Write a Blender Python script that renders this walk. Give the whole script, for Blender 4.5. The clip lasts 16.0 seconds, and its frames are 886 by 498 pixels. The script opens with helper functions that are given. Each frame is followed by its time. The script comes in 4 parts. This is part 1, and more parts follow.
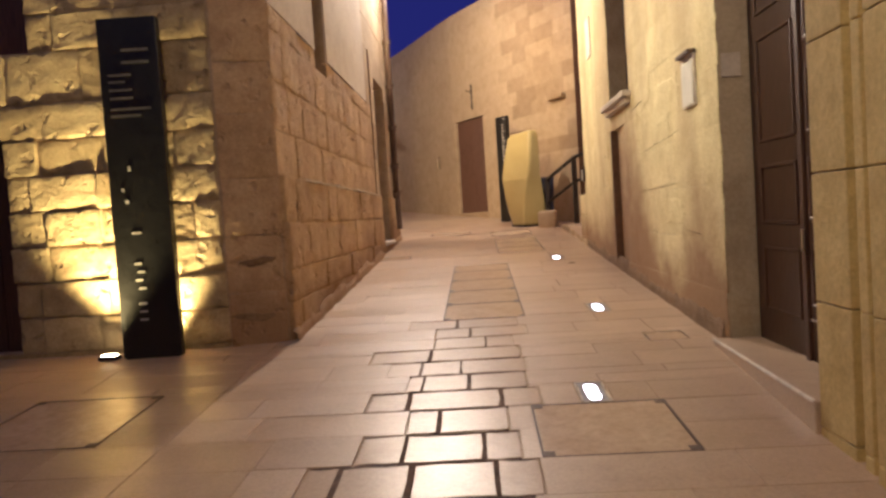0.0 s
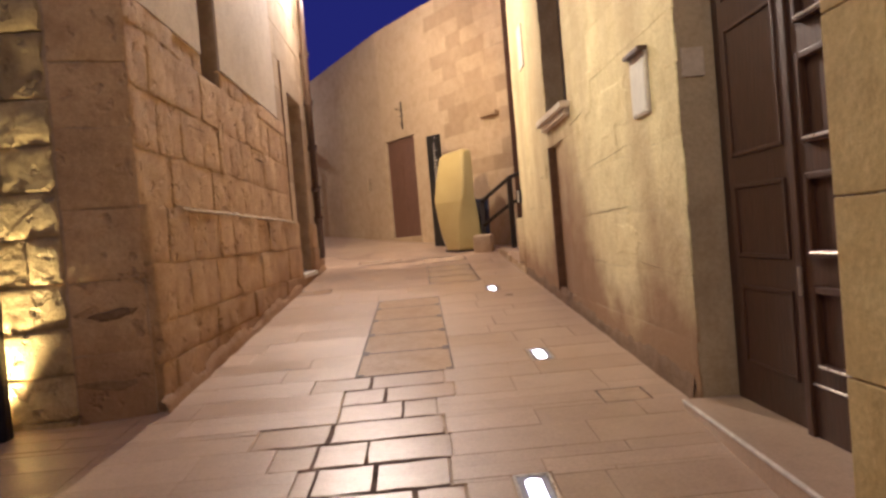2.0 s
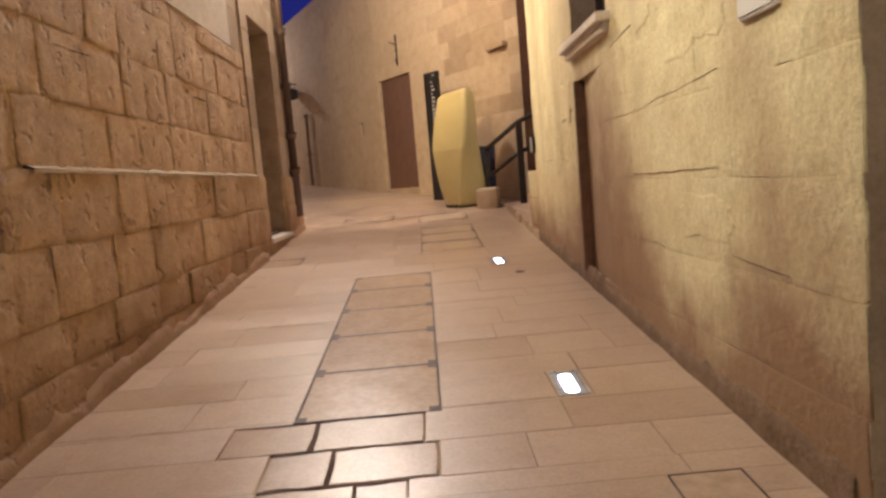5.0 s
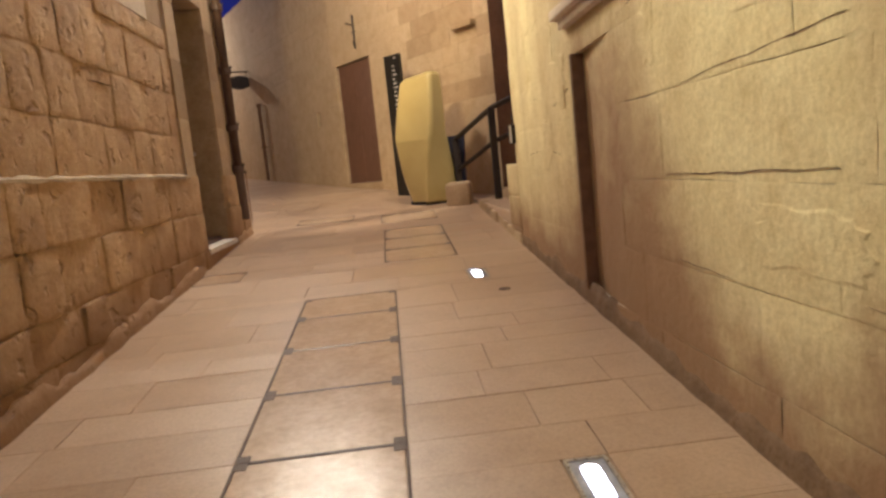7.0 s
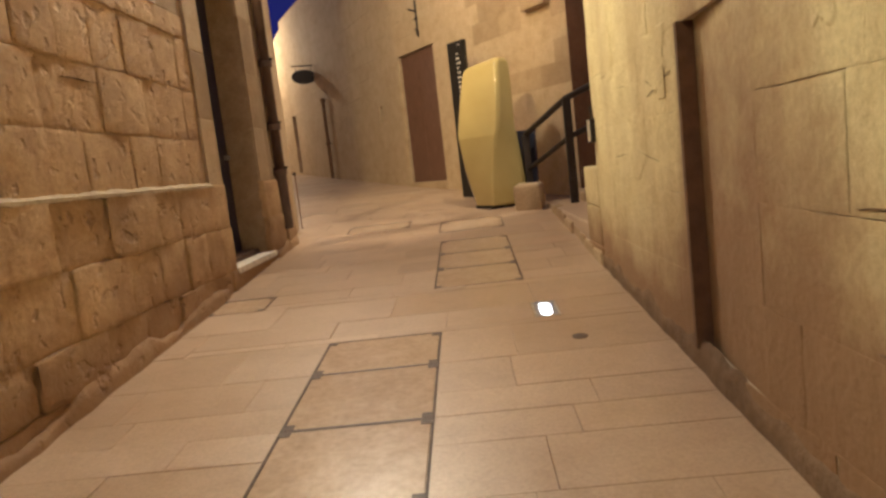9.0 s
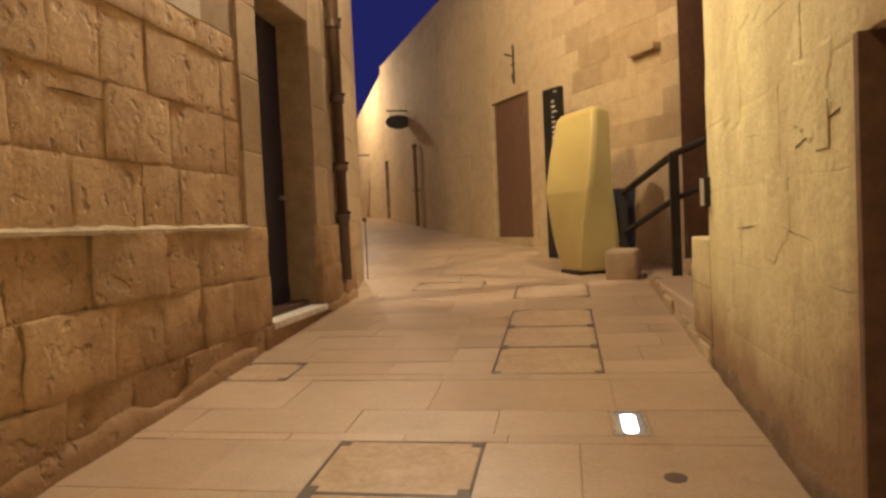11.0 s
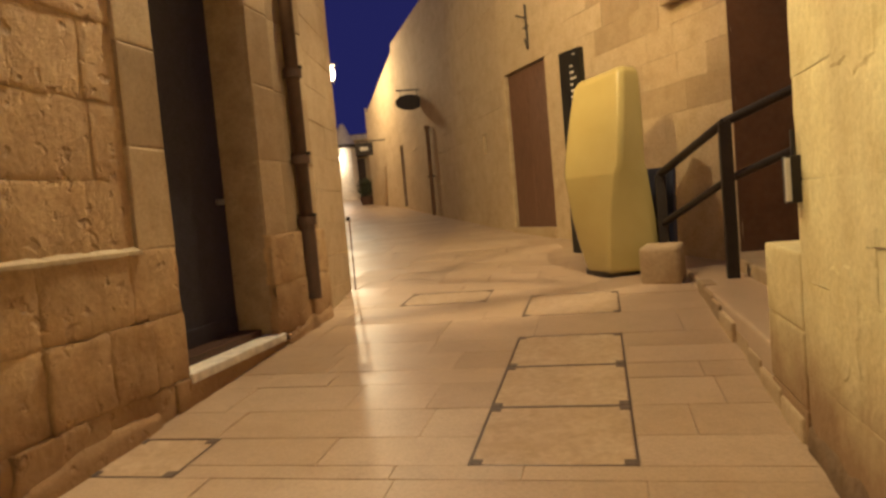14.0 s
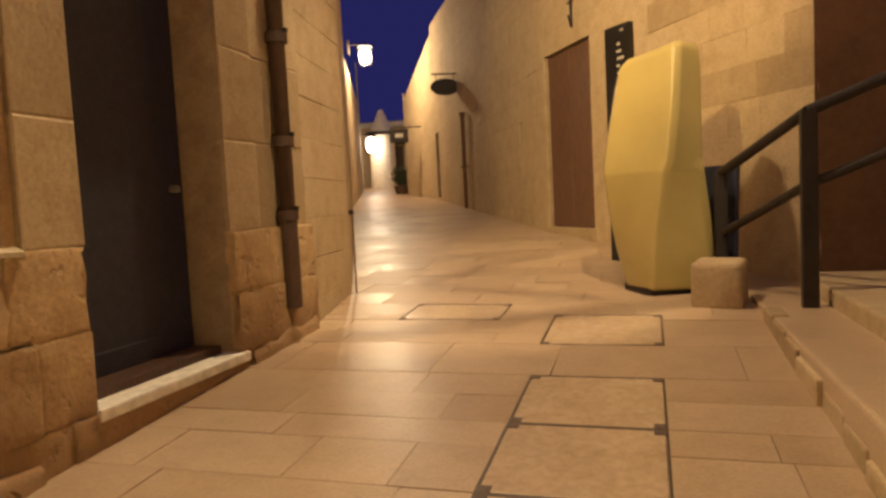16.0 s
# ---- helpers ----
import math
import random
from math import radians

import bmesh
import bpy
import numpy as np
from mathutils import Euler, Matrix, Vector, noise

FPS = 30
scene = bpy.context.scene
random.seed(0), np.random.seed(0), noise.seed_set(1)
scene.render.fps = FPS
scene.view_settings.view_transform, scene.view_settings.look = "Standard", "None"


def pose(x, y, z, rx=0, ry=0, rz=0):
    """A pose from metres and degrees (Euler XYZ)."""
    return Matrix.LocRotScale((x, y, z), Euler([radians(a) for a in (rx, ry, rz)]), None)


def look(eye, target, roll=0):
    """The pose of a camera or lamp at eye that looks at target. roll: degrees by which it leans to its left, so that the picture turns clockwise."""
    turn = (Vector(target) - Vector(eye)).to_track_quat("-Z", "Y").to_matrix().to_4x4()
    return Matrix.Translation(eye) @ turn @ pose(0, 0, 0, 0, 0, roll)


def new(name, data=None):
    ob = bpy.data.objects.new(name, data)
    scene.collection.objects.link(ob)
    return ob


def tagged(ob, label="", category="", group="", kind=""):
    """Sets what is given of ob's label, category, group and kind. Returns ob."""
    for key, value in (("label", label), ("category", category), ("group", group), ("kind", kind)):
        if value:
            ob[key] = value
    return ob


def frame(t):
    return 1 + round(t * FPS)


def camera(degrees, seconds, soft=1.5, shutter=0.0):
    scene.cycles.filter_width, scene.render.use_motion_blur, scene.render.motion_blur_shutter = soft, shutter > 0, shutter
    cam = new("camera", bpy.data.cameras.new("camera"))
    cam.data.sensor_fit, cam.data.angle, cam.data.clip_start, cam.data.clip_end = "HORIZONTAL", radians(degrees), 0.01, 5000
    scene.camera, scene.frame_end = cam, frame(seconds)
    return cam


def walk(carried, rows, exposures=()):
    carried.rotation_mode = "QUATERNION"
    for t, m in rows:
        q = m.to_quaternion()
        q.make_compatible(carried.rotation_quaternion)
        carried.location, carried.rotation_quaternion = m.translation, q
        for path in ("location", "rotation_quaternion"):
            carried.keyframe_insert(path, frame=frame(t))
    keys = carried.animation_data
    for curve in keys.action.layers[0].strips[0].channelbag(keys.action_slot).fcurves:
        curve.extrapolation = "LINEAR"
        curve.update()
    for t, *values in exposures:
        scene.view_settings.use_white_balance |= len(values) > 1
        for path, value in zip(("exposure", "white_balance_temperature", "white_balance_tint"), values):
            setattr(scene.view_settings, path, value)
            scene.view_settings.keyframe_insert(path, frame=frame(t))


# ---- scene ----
cam = camera(66.3, 16.0, soft=2.8)
METRES, EYE, TILT, LEAN, TURN = 8.4, 1.26, 0.0, 0.0, 3.2
ROWS = [
    (0.0, 0.0, 0.0, 0.0, -0.17, -2.58, 3.7),
    (0.5, 0.0071, 0.0242, 0.0032, -0.27, -1.68, 4.34),
    (1.0, 0.0137, 0.0559, 0.0012, -2.39, -0.6, 4.35),
    (1.5, 0.0199, 0.0863, 0.0051, -5.02, -1.51, 4.02),
    (2.0, 0.0264, 0.1155, 0.0089, -5.25, -1.2, 4.85),
    (2.5, 0.0327, 0.1426, 0.0055, -5.12, -1.41, 4.32),
    (3.0, 0.043, 0.1777, 0.0138, -4.61, -4.01, 5.19),
    (5.5, 0.0607, 0.3412, 0.0246, -4.75, -5.82, 4.76),
    (6.0, 0.0633, 0.3762, 0.0258, -3.53, -5.6, 4.16),
    (6.5, 0.0654, 0.4074, 0.029, -4.98, -5.44, 4.02),
    (7.0, 0.0695, 0.4378, 0.0323, -7.78, -6.98, 5.83),
    (7.5, 0.0729, 0.4664, 0.0295, -6.92, -5.18, 5.61),
    (8.0, 0.0826, 0.5045, 0.0353, -3.95, -7.31, 6.07),
    (10.5, 0.1198, 0.6507, 0.046, 2.77, -4.99, 4.41),
    (11.0, 0.1246, 0.6827, 0.045, 6.86, -2.08, 2.6),
    (11.5, 0.1337, 0.7098, 0.0495, 8.91, -3.43, 3.24),
    (12.0, 0.1383, 0.7383, 0.0488, 7.77, -5.42, 4.48),
    (12.5, 0.1439, 0.7666, 0.0472, 7.97, -6.93, 4.72),
    (13.0, 0.1484, 0.7967, 0.0561, 8.84, -5.1, 4.92),
    (13.5, 0.1484, 0.8265, 0.0547, 10.44, -3.23, 4.05),
    (14.0, 0.1502, 0.8569, 0.0601, 9.82, -3.45, 5.03),
    (14.5, 0.1529, 0.8838, 0.06, 9.45, -3.01, 4.27),
    (15.0, 0.1585, 0.9166, 0.0623, 12.05, -3.6, 5.05),
    (15.5, 0.159, 0.9421, 0.0647, 12.61, -4.85, 4.77),
    (16.0, 0.1595, 0.9769, 0.0641, 13.56, -4.03, 2.9),
]
walk(cam, [(t, pose(0, 0, EYE, TILT, LEAN, TURN) @ pose(METRES * x, METRES * y, METRES * z, 90 + pitch, roll, yaw)) for t, x, y, z, yaw, pitch, roll in ROWS],
     [(0.0, 0.28, 5200, 31), (2.5, 0.28, 5080, 34), (6.0, 0.16, 4980, 25), (8.0, 0.06, 5250, 22), (10.5, 0.05, 5520, 18), (11.5, 0.0, 6050, 20), (14.5, -0.02, 6350, 15), (16.0, 0.05, 6550, 20)])

SLOPE = 0.071


def G(y):
    """Height of the sloping alley at y."""
    return SLOPE * y


# ---- world and lamps ----
world = bpy.data.worlds.new("night_sky")
world.use_nodes = True
scene.world = world
wt = world.node_tree
wt.nodes["Background"].inputs["Color"].default_value = (0.015, 0.016, 0.088, 1)
wt.nodes["Background"].inputs["Strength"].default_value = 1.0


def point_lamp(name, p, power, colour, radius=0.12):
    d = bpy.data.lights.new(name, "POINT")
    d.energy, d.color, d.shadow_soft_size = power, colour, radius
    o = new(name, d)
    o.location = p
    return o


def spot_lamp(name, p, target, power, colour, cone, blend=0.5, radius=0.05):
    d = bpy.data.lights.new(name, "SPOT")
    d.energy, d.color, d.shadow_soft_size, d.spot_size, d.spot_blend = power, colour, radius, radians(cone), blend
    o = new(name, d)
    o.matrix_world = look(p, target)
    return o


LAMP_ALLEY = (-1.0, 12.6, 6.3)        # lantern on the facade near the bend
FLOOD_BEND = ((1.85, 10.42, 6.6), (-0.85, 14.6, 1.0))   # unseen floodlight on the house by the stairs, set from the hull's shadow, turned to the bend
FILL_LAMP_NEAR = (-0.85, 0.2, 5.2)          # unseen lantern added behind the start as fill
FILL_FLOODS = [((-1.3, 0.5, 4.7), (1.5, 3.1, 2.3)), ((-1.28, 5.7, 4.95), (1.55, 5.6, 3.2)), ((-1.28, 9.2, 5.0), (1.55, 9.55, 3.5))]   # unseen floodlights added to brighten the opposite wall
LAMP_FAR = (-6.63, 26.3, 5.98)        # lantern further up the street
LAMP_END = (-9.7, 33.8, 4.2)
FLOOD, FLOOD_AIM = (-1.25, 8.8, 5.7), (0.1, 16.4, 3.6)             # unseen floodlight on the facade, added to light the far wall
WARM = (1.0, 0.79, 0.43)
point_lamp("lamp_light_alley", LAMP_ALLEY, 620, WARM, 0.04)
spot_lamp("lamp_light_alley", LAMP_ALLEY, (-0.3, 2.0, 1.0), 1080, WARM, 105, 1.0, 0.04)   # the lantern throws most of its light down the alley
point_lamp("lamp_light_near", FILL_LAMP_NEAR, 150, (1.0, 0.8, 0.39), 0.12)
point_lamp("lamp_light_far", LAMP_FAR, 480, WARM, 0.15)
point_lamp("lamp_light_end", LAMP_END, 30, WARM, 0.15)
spot_lamp("floodlight_beam", FLOOD, FLOOD_AIM, 1250, (1.0, 0.73, 0.27), 48, 0.6, 0.09)
spot_lamp("floodlight_beam", *FLOOD_BEND, 900, WARM, 41, 0.4, 0.007)
# fill spots for the opposite wall, from fixtures out of view
for (p, q), watts in zip(FILL_FLOODS, (100, 580, 700)):
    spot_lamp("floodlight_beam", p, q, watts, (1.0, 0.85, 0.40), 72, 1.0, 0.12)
spot_lamp("uplight_beam", (-2.88, 4.86, 0.41), (-2.86, 5.04, 3.0), 720, (1.0, 0.76, 0.22), 88, 1.0, 0.05)
# extra beam without a fixture, hidden behind the stele to brighten the wall
spot_lamp("uplight_beam", (-2.45, 5.05, 0.41), (-2.25, 5.13, 3.0), 560, (1.0, 0.76, 0.22), 75, 1.0, 0.05)
for lx, ly in ((0.56, 3.72), (0.97, 5.88), (1.0, 9.13)):
    spot_lamp("ground_lamp_beam", (lx, ly, SLOPE * ly + 0.02), (lx, ly, 4.0), 5, (1.0, 0.93, 0.82), 90, 0.9, 0.03)

# ---- materials ----


def shader(name, rough=0.8, metal=0.0):
    m = bpy.data.materials.new(name)
    m.use_nodes = True
    nt = m.node_tree
    b = nt.nodes["Principled BSDF"]
    b.inputs["Roughness"].default_value, b.inputs["Metallic"].default_value = rough, metal
    return m, nt, b


def noise_tex(nt, scale, detail=6.0, rough=0.6, coord="Object"):
    tc, n = nt.nodes.new("ShaderNodeTexCoord"), nt.nodes.new("ShaderNodeTexNoise")
    n.inputs["Scale"].default_value, n.inputs["Detail"].default_value, n.inputs["Roughness"].default_value = scale, detail, rough
    if coord == "World":
        g = nt.nodes.new("ShaderNodeNewGeometry")
        nt.links.new(g.outputs["Position"], n.inputs["Vector"])
    else:
        nt.links.new(tc.outputs[coord], n.inputs["Vector"])
    return n


def ramp(nt, fac, stops):
    r = nt.nodes.new("ShaderNodeValToRGB")
    while len(r.color_ramp.elements) < len(stops):
        r.color_ramp.elements.new(0.5)
    for e, (p, c) in zip(r.color_ramp.elements, stops):
        e.position, e.color = p, (*c, 1)
    nt.links.new(fac, r.inputs["Fac"])
    return r.outputs["Color"]


def mix(nt, a, b, fac, mode="MIX"):
    n = nt.nodes.new("ShaderNodeMix")
    n.data_type, n.blend_type = "RGBA", mode
    for sock, v in ((n.inputs[6], a), (n.inputs[7], b), (n.inputs[0], fac)):
        if isinstance(v, (int, float)):
            sock.default_value = v
        elif isinstance(v, tuple):
            sock.default_value = (*v, 1)
        else:
            nt.links.new(v, sock)
    return n.outputs[2]


def bump(nt, b, heights, strength=0.5, dist=0.01):
    prev = None
    for h, s, d in heights:
        n = nt.nodes.new("ShaderNodeBump")
        n.inputs["Strength"].default_value, n.inputs["Distance"].default_value = s, d
        nt.links.new(h, n.inputs["Height"])
        if prev:
            nt.links.new(prev, n.inputs["Normal"])
        prev = n.outputs["Normal"]
    nt.links.new(prev, b.inputs["Normal"])


def stone_mat(name, light, mid, dark, rough=0.85, vary=0.25, island=False, relief=0.012, stain=0.45, stain_col=(0.16, 0.09, 0.045), grain=38.0, pits=0.0, gloss=None, patch=0.9):
    """Limestone: large stains, mid mottling, fine grain, and a shift of tone from piece to piece."""
    m, nt, b = shader(name, rough)
    big, midn, fine = noise_tex(nt, patch, 5, 0.6, "World"), noise_tex(nt, 5.5, 8, 0.65, "World"), noise_tex(nt, grain, 6, 0.7, "World")
    c = ramp(nt, midn.outputs["Fac"], [(0.28, dark), (0.5, mid), (0.72, light)])
    c = mix(nt, c, stain_col, ramp_fac(nt, big.outputs["Fac"], 0.5, 0.78, stain))
    c = mix(nt, c, ramp(nt, fine.outputs["Fac"], [(0.3, (0.62, 0.6, 0.56)), (0.6, (1, 1, 1))]), 0.55, "MULTIPLY")
    src = nt.nodes.new("ShaderNodeNewGeometry").outputs["Random Per Island"] if island else nt.nodes.new("ShaderNodeObjectInfo").outputs["Random"]
    c = mix(nt, c, ramp(nt, src, [(0.0, (1 - vary, 1 - vary * 1.15, 1 - vary * 1.3)), (1.0, (1, 1, 1))]), 1.0, "MULTIPLY")
    nt.links.new(c, b.inputs["Base Color"])
    if gloss:                            # some pieces are worn smoother than others
        mul, fr, mr, ad = (nt.nodes.new("ShaderNodeMath") for _ in range(4))
        mul.operation, fr.operation, mr.operation, ad.operation = "MULTIPLY", "FRACT", "MULTIPLY_ADD", "MULTIPLY_ADD"
        mul.inputs[1].default_value = 7.31
        nt.links.new(src, mul.inputs[0])
        nt.links.new(mul.outputs[0], fr.inputs[0])
        nt.links.new(fr.outputs[0], mr.inputs[0])
        mr.inputs[1].default_value, mr.inputs[2].default_value = gloss[1] - gloss[0], gloss[0]
        nt.links.new(midn.outputs["Fac"], ad.inputs[0])
        ad.inputs[1].default_value = 0.22
        sub2 = nt.nodes.new("ShaderNodeMath")
        sub2.operation = "SUBTRACT"
        sub2.inputs[1].default_value = 0.11
        nt.links.new(mr.outputs[0], ad.inputs[2])
        nt.links.new(ad.outputs[0], sub2.inputs[0])
        nt.links.new(sub2.outputs[0], b.inputs["Roughness"])
    if pits:
        pit = noise_tex(nt, 9.0, 3, 0.5, "World")
        f = ramp_fac(nt, pit.outputs["Fac"], 0.60, 0.70, 1.0)
        old = b.inputs["Base Color"].links[0].from_socket
        nt.links.new(mix(nt, old, (0.2, 0.125, 0.07), ramp_fac(nt, pit.outputs["Fac"], 0.61, 0.72, pits)), b.inputs["Base Color"])
        inv = nt.nodes.new("ShaderNodeMath")
        inv.operation = "SUBTRACT"
        inv.inputs[0].default_value = 1.0
        nt.links.new(f, inv.inputs[1])
        bump(nt, b, [(big.outputs["Fac"], 0.5, relief * 4), (midn.outputs["Fac"], 0.8, relief * 1.6), (fine.outputs["Fac"], 0.6, relief * 0.4), (inv.outputs[0], 0.7, relief)])
    else:
        bump(nt, b, [(big.outputs["Fac"], 0.5, relief * 4), (midn.outputs["Fac"], 0.7, relief * 1.6), (fine.outputs["Fac"], 0.6, relief * 0.4)])
    return m


def ramp_fac(nt, fac, lo, hi, top):
    n = nt.nodes.new("ShaderNodeMapRange")
    n.inputs["From Min"].default_value, n.inputs["From Max"].default_value, n.inputs["To Max"].default_value = lo, hi, top
    nt.links.new(fac, n.inputs["Value"])
    return n.outputs["Result"]


def plain_mat(name, colour, rough=0.6, metal=0.0, vary=0.25, scale=12.0, relief=0.002, coat=0.0):
    m, nt, b = shader(name, rough, metal)
    n, f = noise_tex(nt, scale, 6, 0.65, "World"), noise_tex(nt, scale * 7, 4, 0.6, "World")
    lo = tuple(v * (1 - vary) for v in colour)
    hi = tuple(min(1, v * (1 + vary)) for v in colour)
    nt.links.new(ramp(nt, n.outputs["Fac"], [(0.3, lo), (0.7, hi)]), b.inputs["Base Color"])
    r = ramp_fac(nt, f.outputs["Fac"], 0.3, 0.7, 1.0)
    mr = nt.nodes.new("ShaderNodeMapRange")
    mr.inputs["To Min"].default_value, mr.inputs["To Max"].default_value = max(0.03, rough - 0.12), min(1, rough + 0.12)
    nt.links.new(r, mr.inputs["Value"])
    nt.links.new(mr.outputs["Result"], b.inputs["Roughness"])
    b.inputs["Coat Weight"].default_value = coat
    bump(nt, b, [(n.outputs["Fac"], 0.4, relief * 3), (f.outputs["Fac"], 0.5, relief)])
    return m


def wood_mat(name, colour, rough=0.55, axis=2):
    m, nt, b = shader(name, rough)
    g, mp, n = nt.nodes.new("ShaderNodeNewGeometry"), nt.nodes.new("ShaderNodeMapping"), nt.nodes.new("ShaderNodeTexNoise")
    s = [22.0, 22.0, 22.0]
    s[axis] = 1.3
    mp.inputs["Scale"].default_value = s
    nt.links.new(g.outputs["Position"], mp.inputs["Vector"])
    nt.links.new(mp.outputs["Vector"], n.inputs["Vector"])
    n.inputs["Detail"].default_value = 8
    lo, hi = tuple(v * 0.55 for v in colour), tuple(v * 1.35 for v in colour)
    c = ramp(nt, n.outputs["Fac"], [(0.3, lo), (0.7, hi)])
    c = mix(nt, c, ramp(nt, nt.nodes.new("ShaderNodeObjectInfo").outputs["Random"], [(0, (0.8, 0.8, 0.8)), (1, (1, 1, 1))]), 1.0, "MULTIPLY")
    nt.links.new(c, b.inputs["Base Color"])
    bump(nt, b, [(n.outputs["Fac"], 0.5, 0.004)])
    return m


def glow_mat(name, colour, strength):
    m, nt, b = shader(name, 0.4)
    b.inputs["Emission Color"].default_value, b.inputs["Emission Strength"].default_value = (*colour, 1), strength
    b.inputs["Base Color"].default_value = (0.8, 0.8, 0.8, 1)
    return m


STONE_L = stone_mat("weathered_limestone", (0.68, 0.485, 0.265), (0.59, 0.405, 0.213), (0.46, 0.30, 0.15), vary=0.16, stain=0.4, relief=0.02, pits=0.25)
STONE_S = stone_mat("rough_limestone", (0.60, 0.47, 0.26), (0.50, 0.38, 0.2), (0.36, 0.26, 0.13), relief=0.03, stain=0.3, pits=0.5)
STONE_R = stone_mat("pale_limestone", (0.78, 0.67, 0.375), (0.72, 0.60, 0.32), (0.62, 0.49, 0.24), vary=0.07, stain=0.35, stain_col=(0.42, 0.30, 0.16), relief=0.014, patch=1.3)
# the yellow light on the pilaster is put into this stone's colour
STONE_YELLOW_LIT = stone_mat("yellow_lit_limestone", (0.72, 0.57, 0.24), (0.66, 0.51, 0.20), (0.55, 0.41, 0.15), vary=0.06, stain=0.35, stain_col=(0.33, 0.2, 0.08), relief=0.012, patch=1.4)
STONE_FOOT = stone_mat("damp_foot_stone", (0.34, 0.225, 0.125), (0.28, 0.18, 0.095), (0.2, 0.125, 0.065), vary=0.2, stain=0.5, relief=0.03)
STONE_F = stone_mat("golden_limestone", (0.60, 0.47, 0.30), (0.55, 0.42, 0.26), (0.47, 0.35, 0.2), vary=0.06, island=True, stain=0.3, stain_col=(0.3, 0.18, 0.08), relief=0.008)
STONE_FS = stone_mat("golden_limestone_smooth", (0.60, 0.47, 0.30), (0.55, 0.42, 0.26), (0.47, 0.35, 0.2), vary=0.05, stain=0.3, stain_col=(0.3, 0.18, 0.08), relief=0.008)
STONE_FB = stone_mat("golden_limestone_block", (0.60, 0.47, 0.30), (0.55, 0.42, 0.26), (0.47, 0.35, 0.2), vary=0.3, stain=0.25, stain_col=(0.3, 0.18, 0.08), relief=0.008)


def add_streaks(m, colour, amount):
    """Vertical streaks of a second colour on a rendered stone wall."""
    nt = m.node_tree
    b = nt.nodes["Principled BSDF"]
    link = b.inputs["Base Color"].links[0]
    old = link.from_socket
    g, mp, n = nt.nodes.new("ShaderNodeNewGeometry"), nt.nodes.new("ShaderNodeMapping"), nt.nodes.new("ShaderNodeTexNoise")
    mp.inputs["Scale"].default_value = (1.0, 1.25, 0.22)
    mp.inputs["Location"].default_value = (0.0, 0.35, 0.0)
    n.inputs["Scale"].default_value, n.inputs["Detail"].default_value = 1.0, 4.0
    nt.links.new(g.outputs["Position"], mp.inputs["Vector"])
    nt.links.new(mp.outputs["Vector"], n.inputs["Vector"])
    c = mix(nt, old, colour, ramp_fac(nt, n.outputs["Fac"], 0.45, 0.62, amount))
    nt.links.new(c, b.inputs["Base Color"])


def add_low_brown(m, colour, amount, heights):
    """Brown that deepens towards the ground, up to an uneven height, given as (y, height) along the wall."""
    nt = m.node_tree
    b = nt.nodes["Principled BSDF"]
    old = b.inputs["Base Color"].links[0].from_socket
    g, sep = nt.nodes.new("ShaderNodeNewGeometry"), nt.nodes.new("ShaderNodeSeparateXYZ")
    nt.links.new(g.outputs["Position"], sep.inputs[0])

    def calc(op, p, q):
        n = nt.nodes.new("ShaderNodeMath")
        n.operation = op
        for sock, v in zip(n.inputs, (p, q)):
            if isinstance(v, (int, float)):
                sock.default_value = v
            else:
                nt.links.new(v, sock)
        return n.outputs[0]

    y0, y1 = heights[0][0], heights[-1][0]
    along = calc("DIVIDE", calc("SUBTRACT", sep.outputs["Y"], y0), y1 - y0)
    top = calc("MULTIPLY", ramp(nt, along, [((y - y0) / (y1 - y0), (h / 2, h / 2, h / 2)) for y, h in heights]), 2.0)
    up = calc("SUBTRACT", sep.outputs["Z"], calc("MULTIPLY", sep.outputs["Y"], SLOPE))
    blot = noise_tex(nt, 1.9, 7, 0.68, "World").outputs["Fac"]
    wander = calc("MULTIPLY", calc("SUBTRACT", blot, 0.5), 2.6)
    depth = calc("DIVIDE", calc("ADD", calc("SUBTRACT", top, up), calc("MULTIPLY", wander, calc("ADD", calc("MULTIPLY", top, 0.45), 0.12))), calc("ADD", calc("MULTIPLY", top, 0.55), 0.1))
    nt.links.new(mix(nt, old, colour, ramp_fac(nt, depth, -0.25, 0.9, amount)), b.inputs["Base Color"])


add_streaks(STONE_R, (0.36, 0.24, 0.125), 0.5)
# the brown stands highest at the doorway recess, y 7.0 to 7.9
add_low_brown(STONE_R, (0.27, 0.15, 0.07), 0.92, [(2.0, 0.8), (4.5, 0.75), (5.0, 1.1), (5.5, 0.45), (6.1, 0.45), (6.6, 1.05), (7.0, 1.75), (7.9, 1.85), (8.1, 0.75), (8.9, 0.45), (10.05, 0.5)])
add_low_brown(STONE_L, (0.25, 0.135, 0.065), 0.7, [(5.0, 0.5), (6.0, 0.35), (7.2, 0.55), (8.4, 0.4), (9.6, 0.6), (10.6, 0.35), (12.8, 0.45)])
MORTAR = stone_mat("lime_mortar", (0.50, 0.38, 0.25), (0.43, 0.32, 0.2), (0.34, 0.24, 0.15), vary=0.0)
MORTAR_R = stone_mat("pale_mortar", (0.58, 0.48, 0.31), (0.52, 0.42, 0.27), (0.42, 0.33, 0.2), vary=0.0)
PLASTER = stone_mat("pale_plaster", (0.70, 0.62, 0.5), (0.66, 0.57, 0.45), (0.58, 0.48, 0.36), vary=0.0, stain=0.2, relief=0.003)
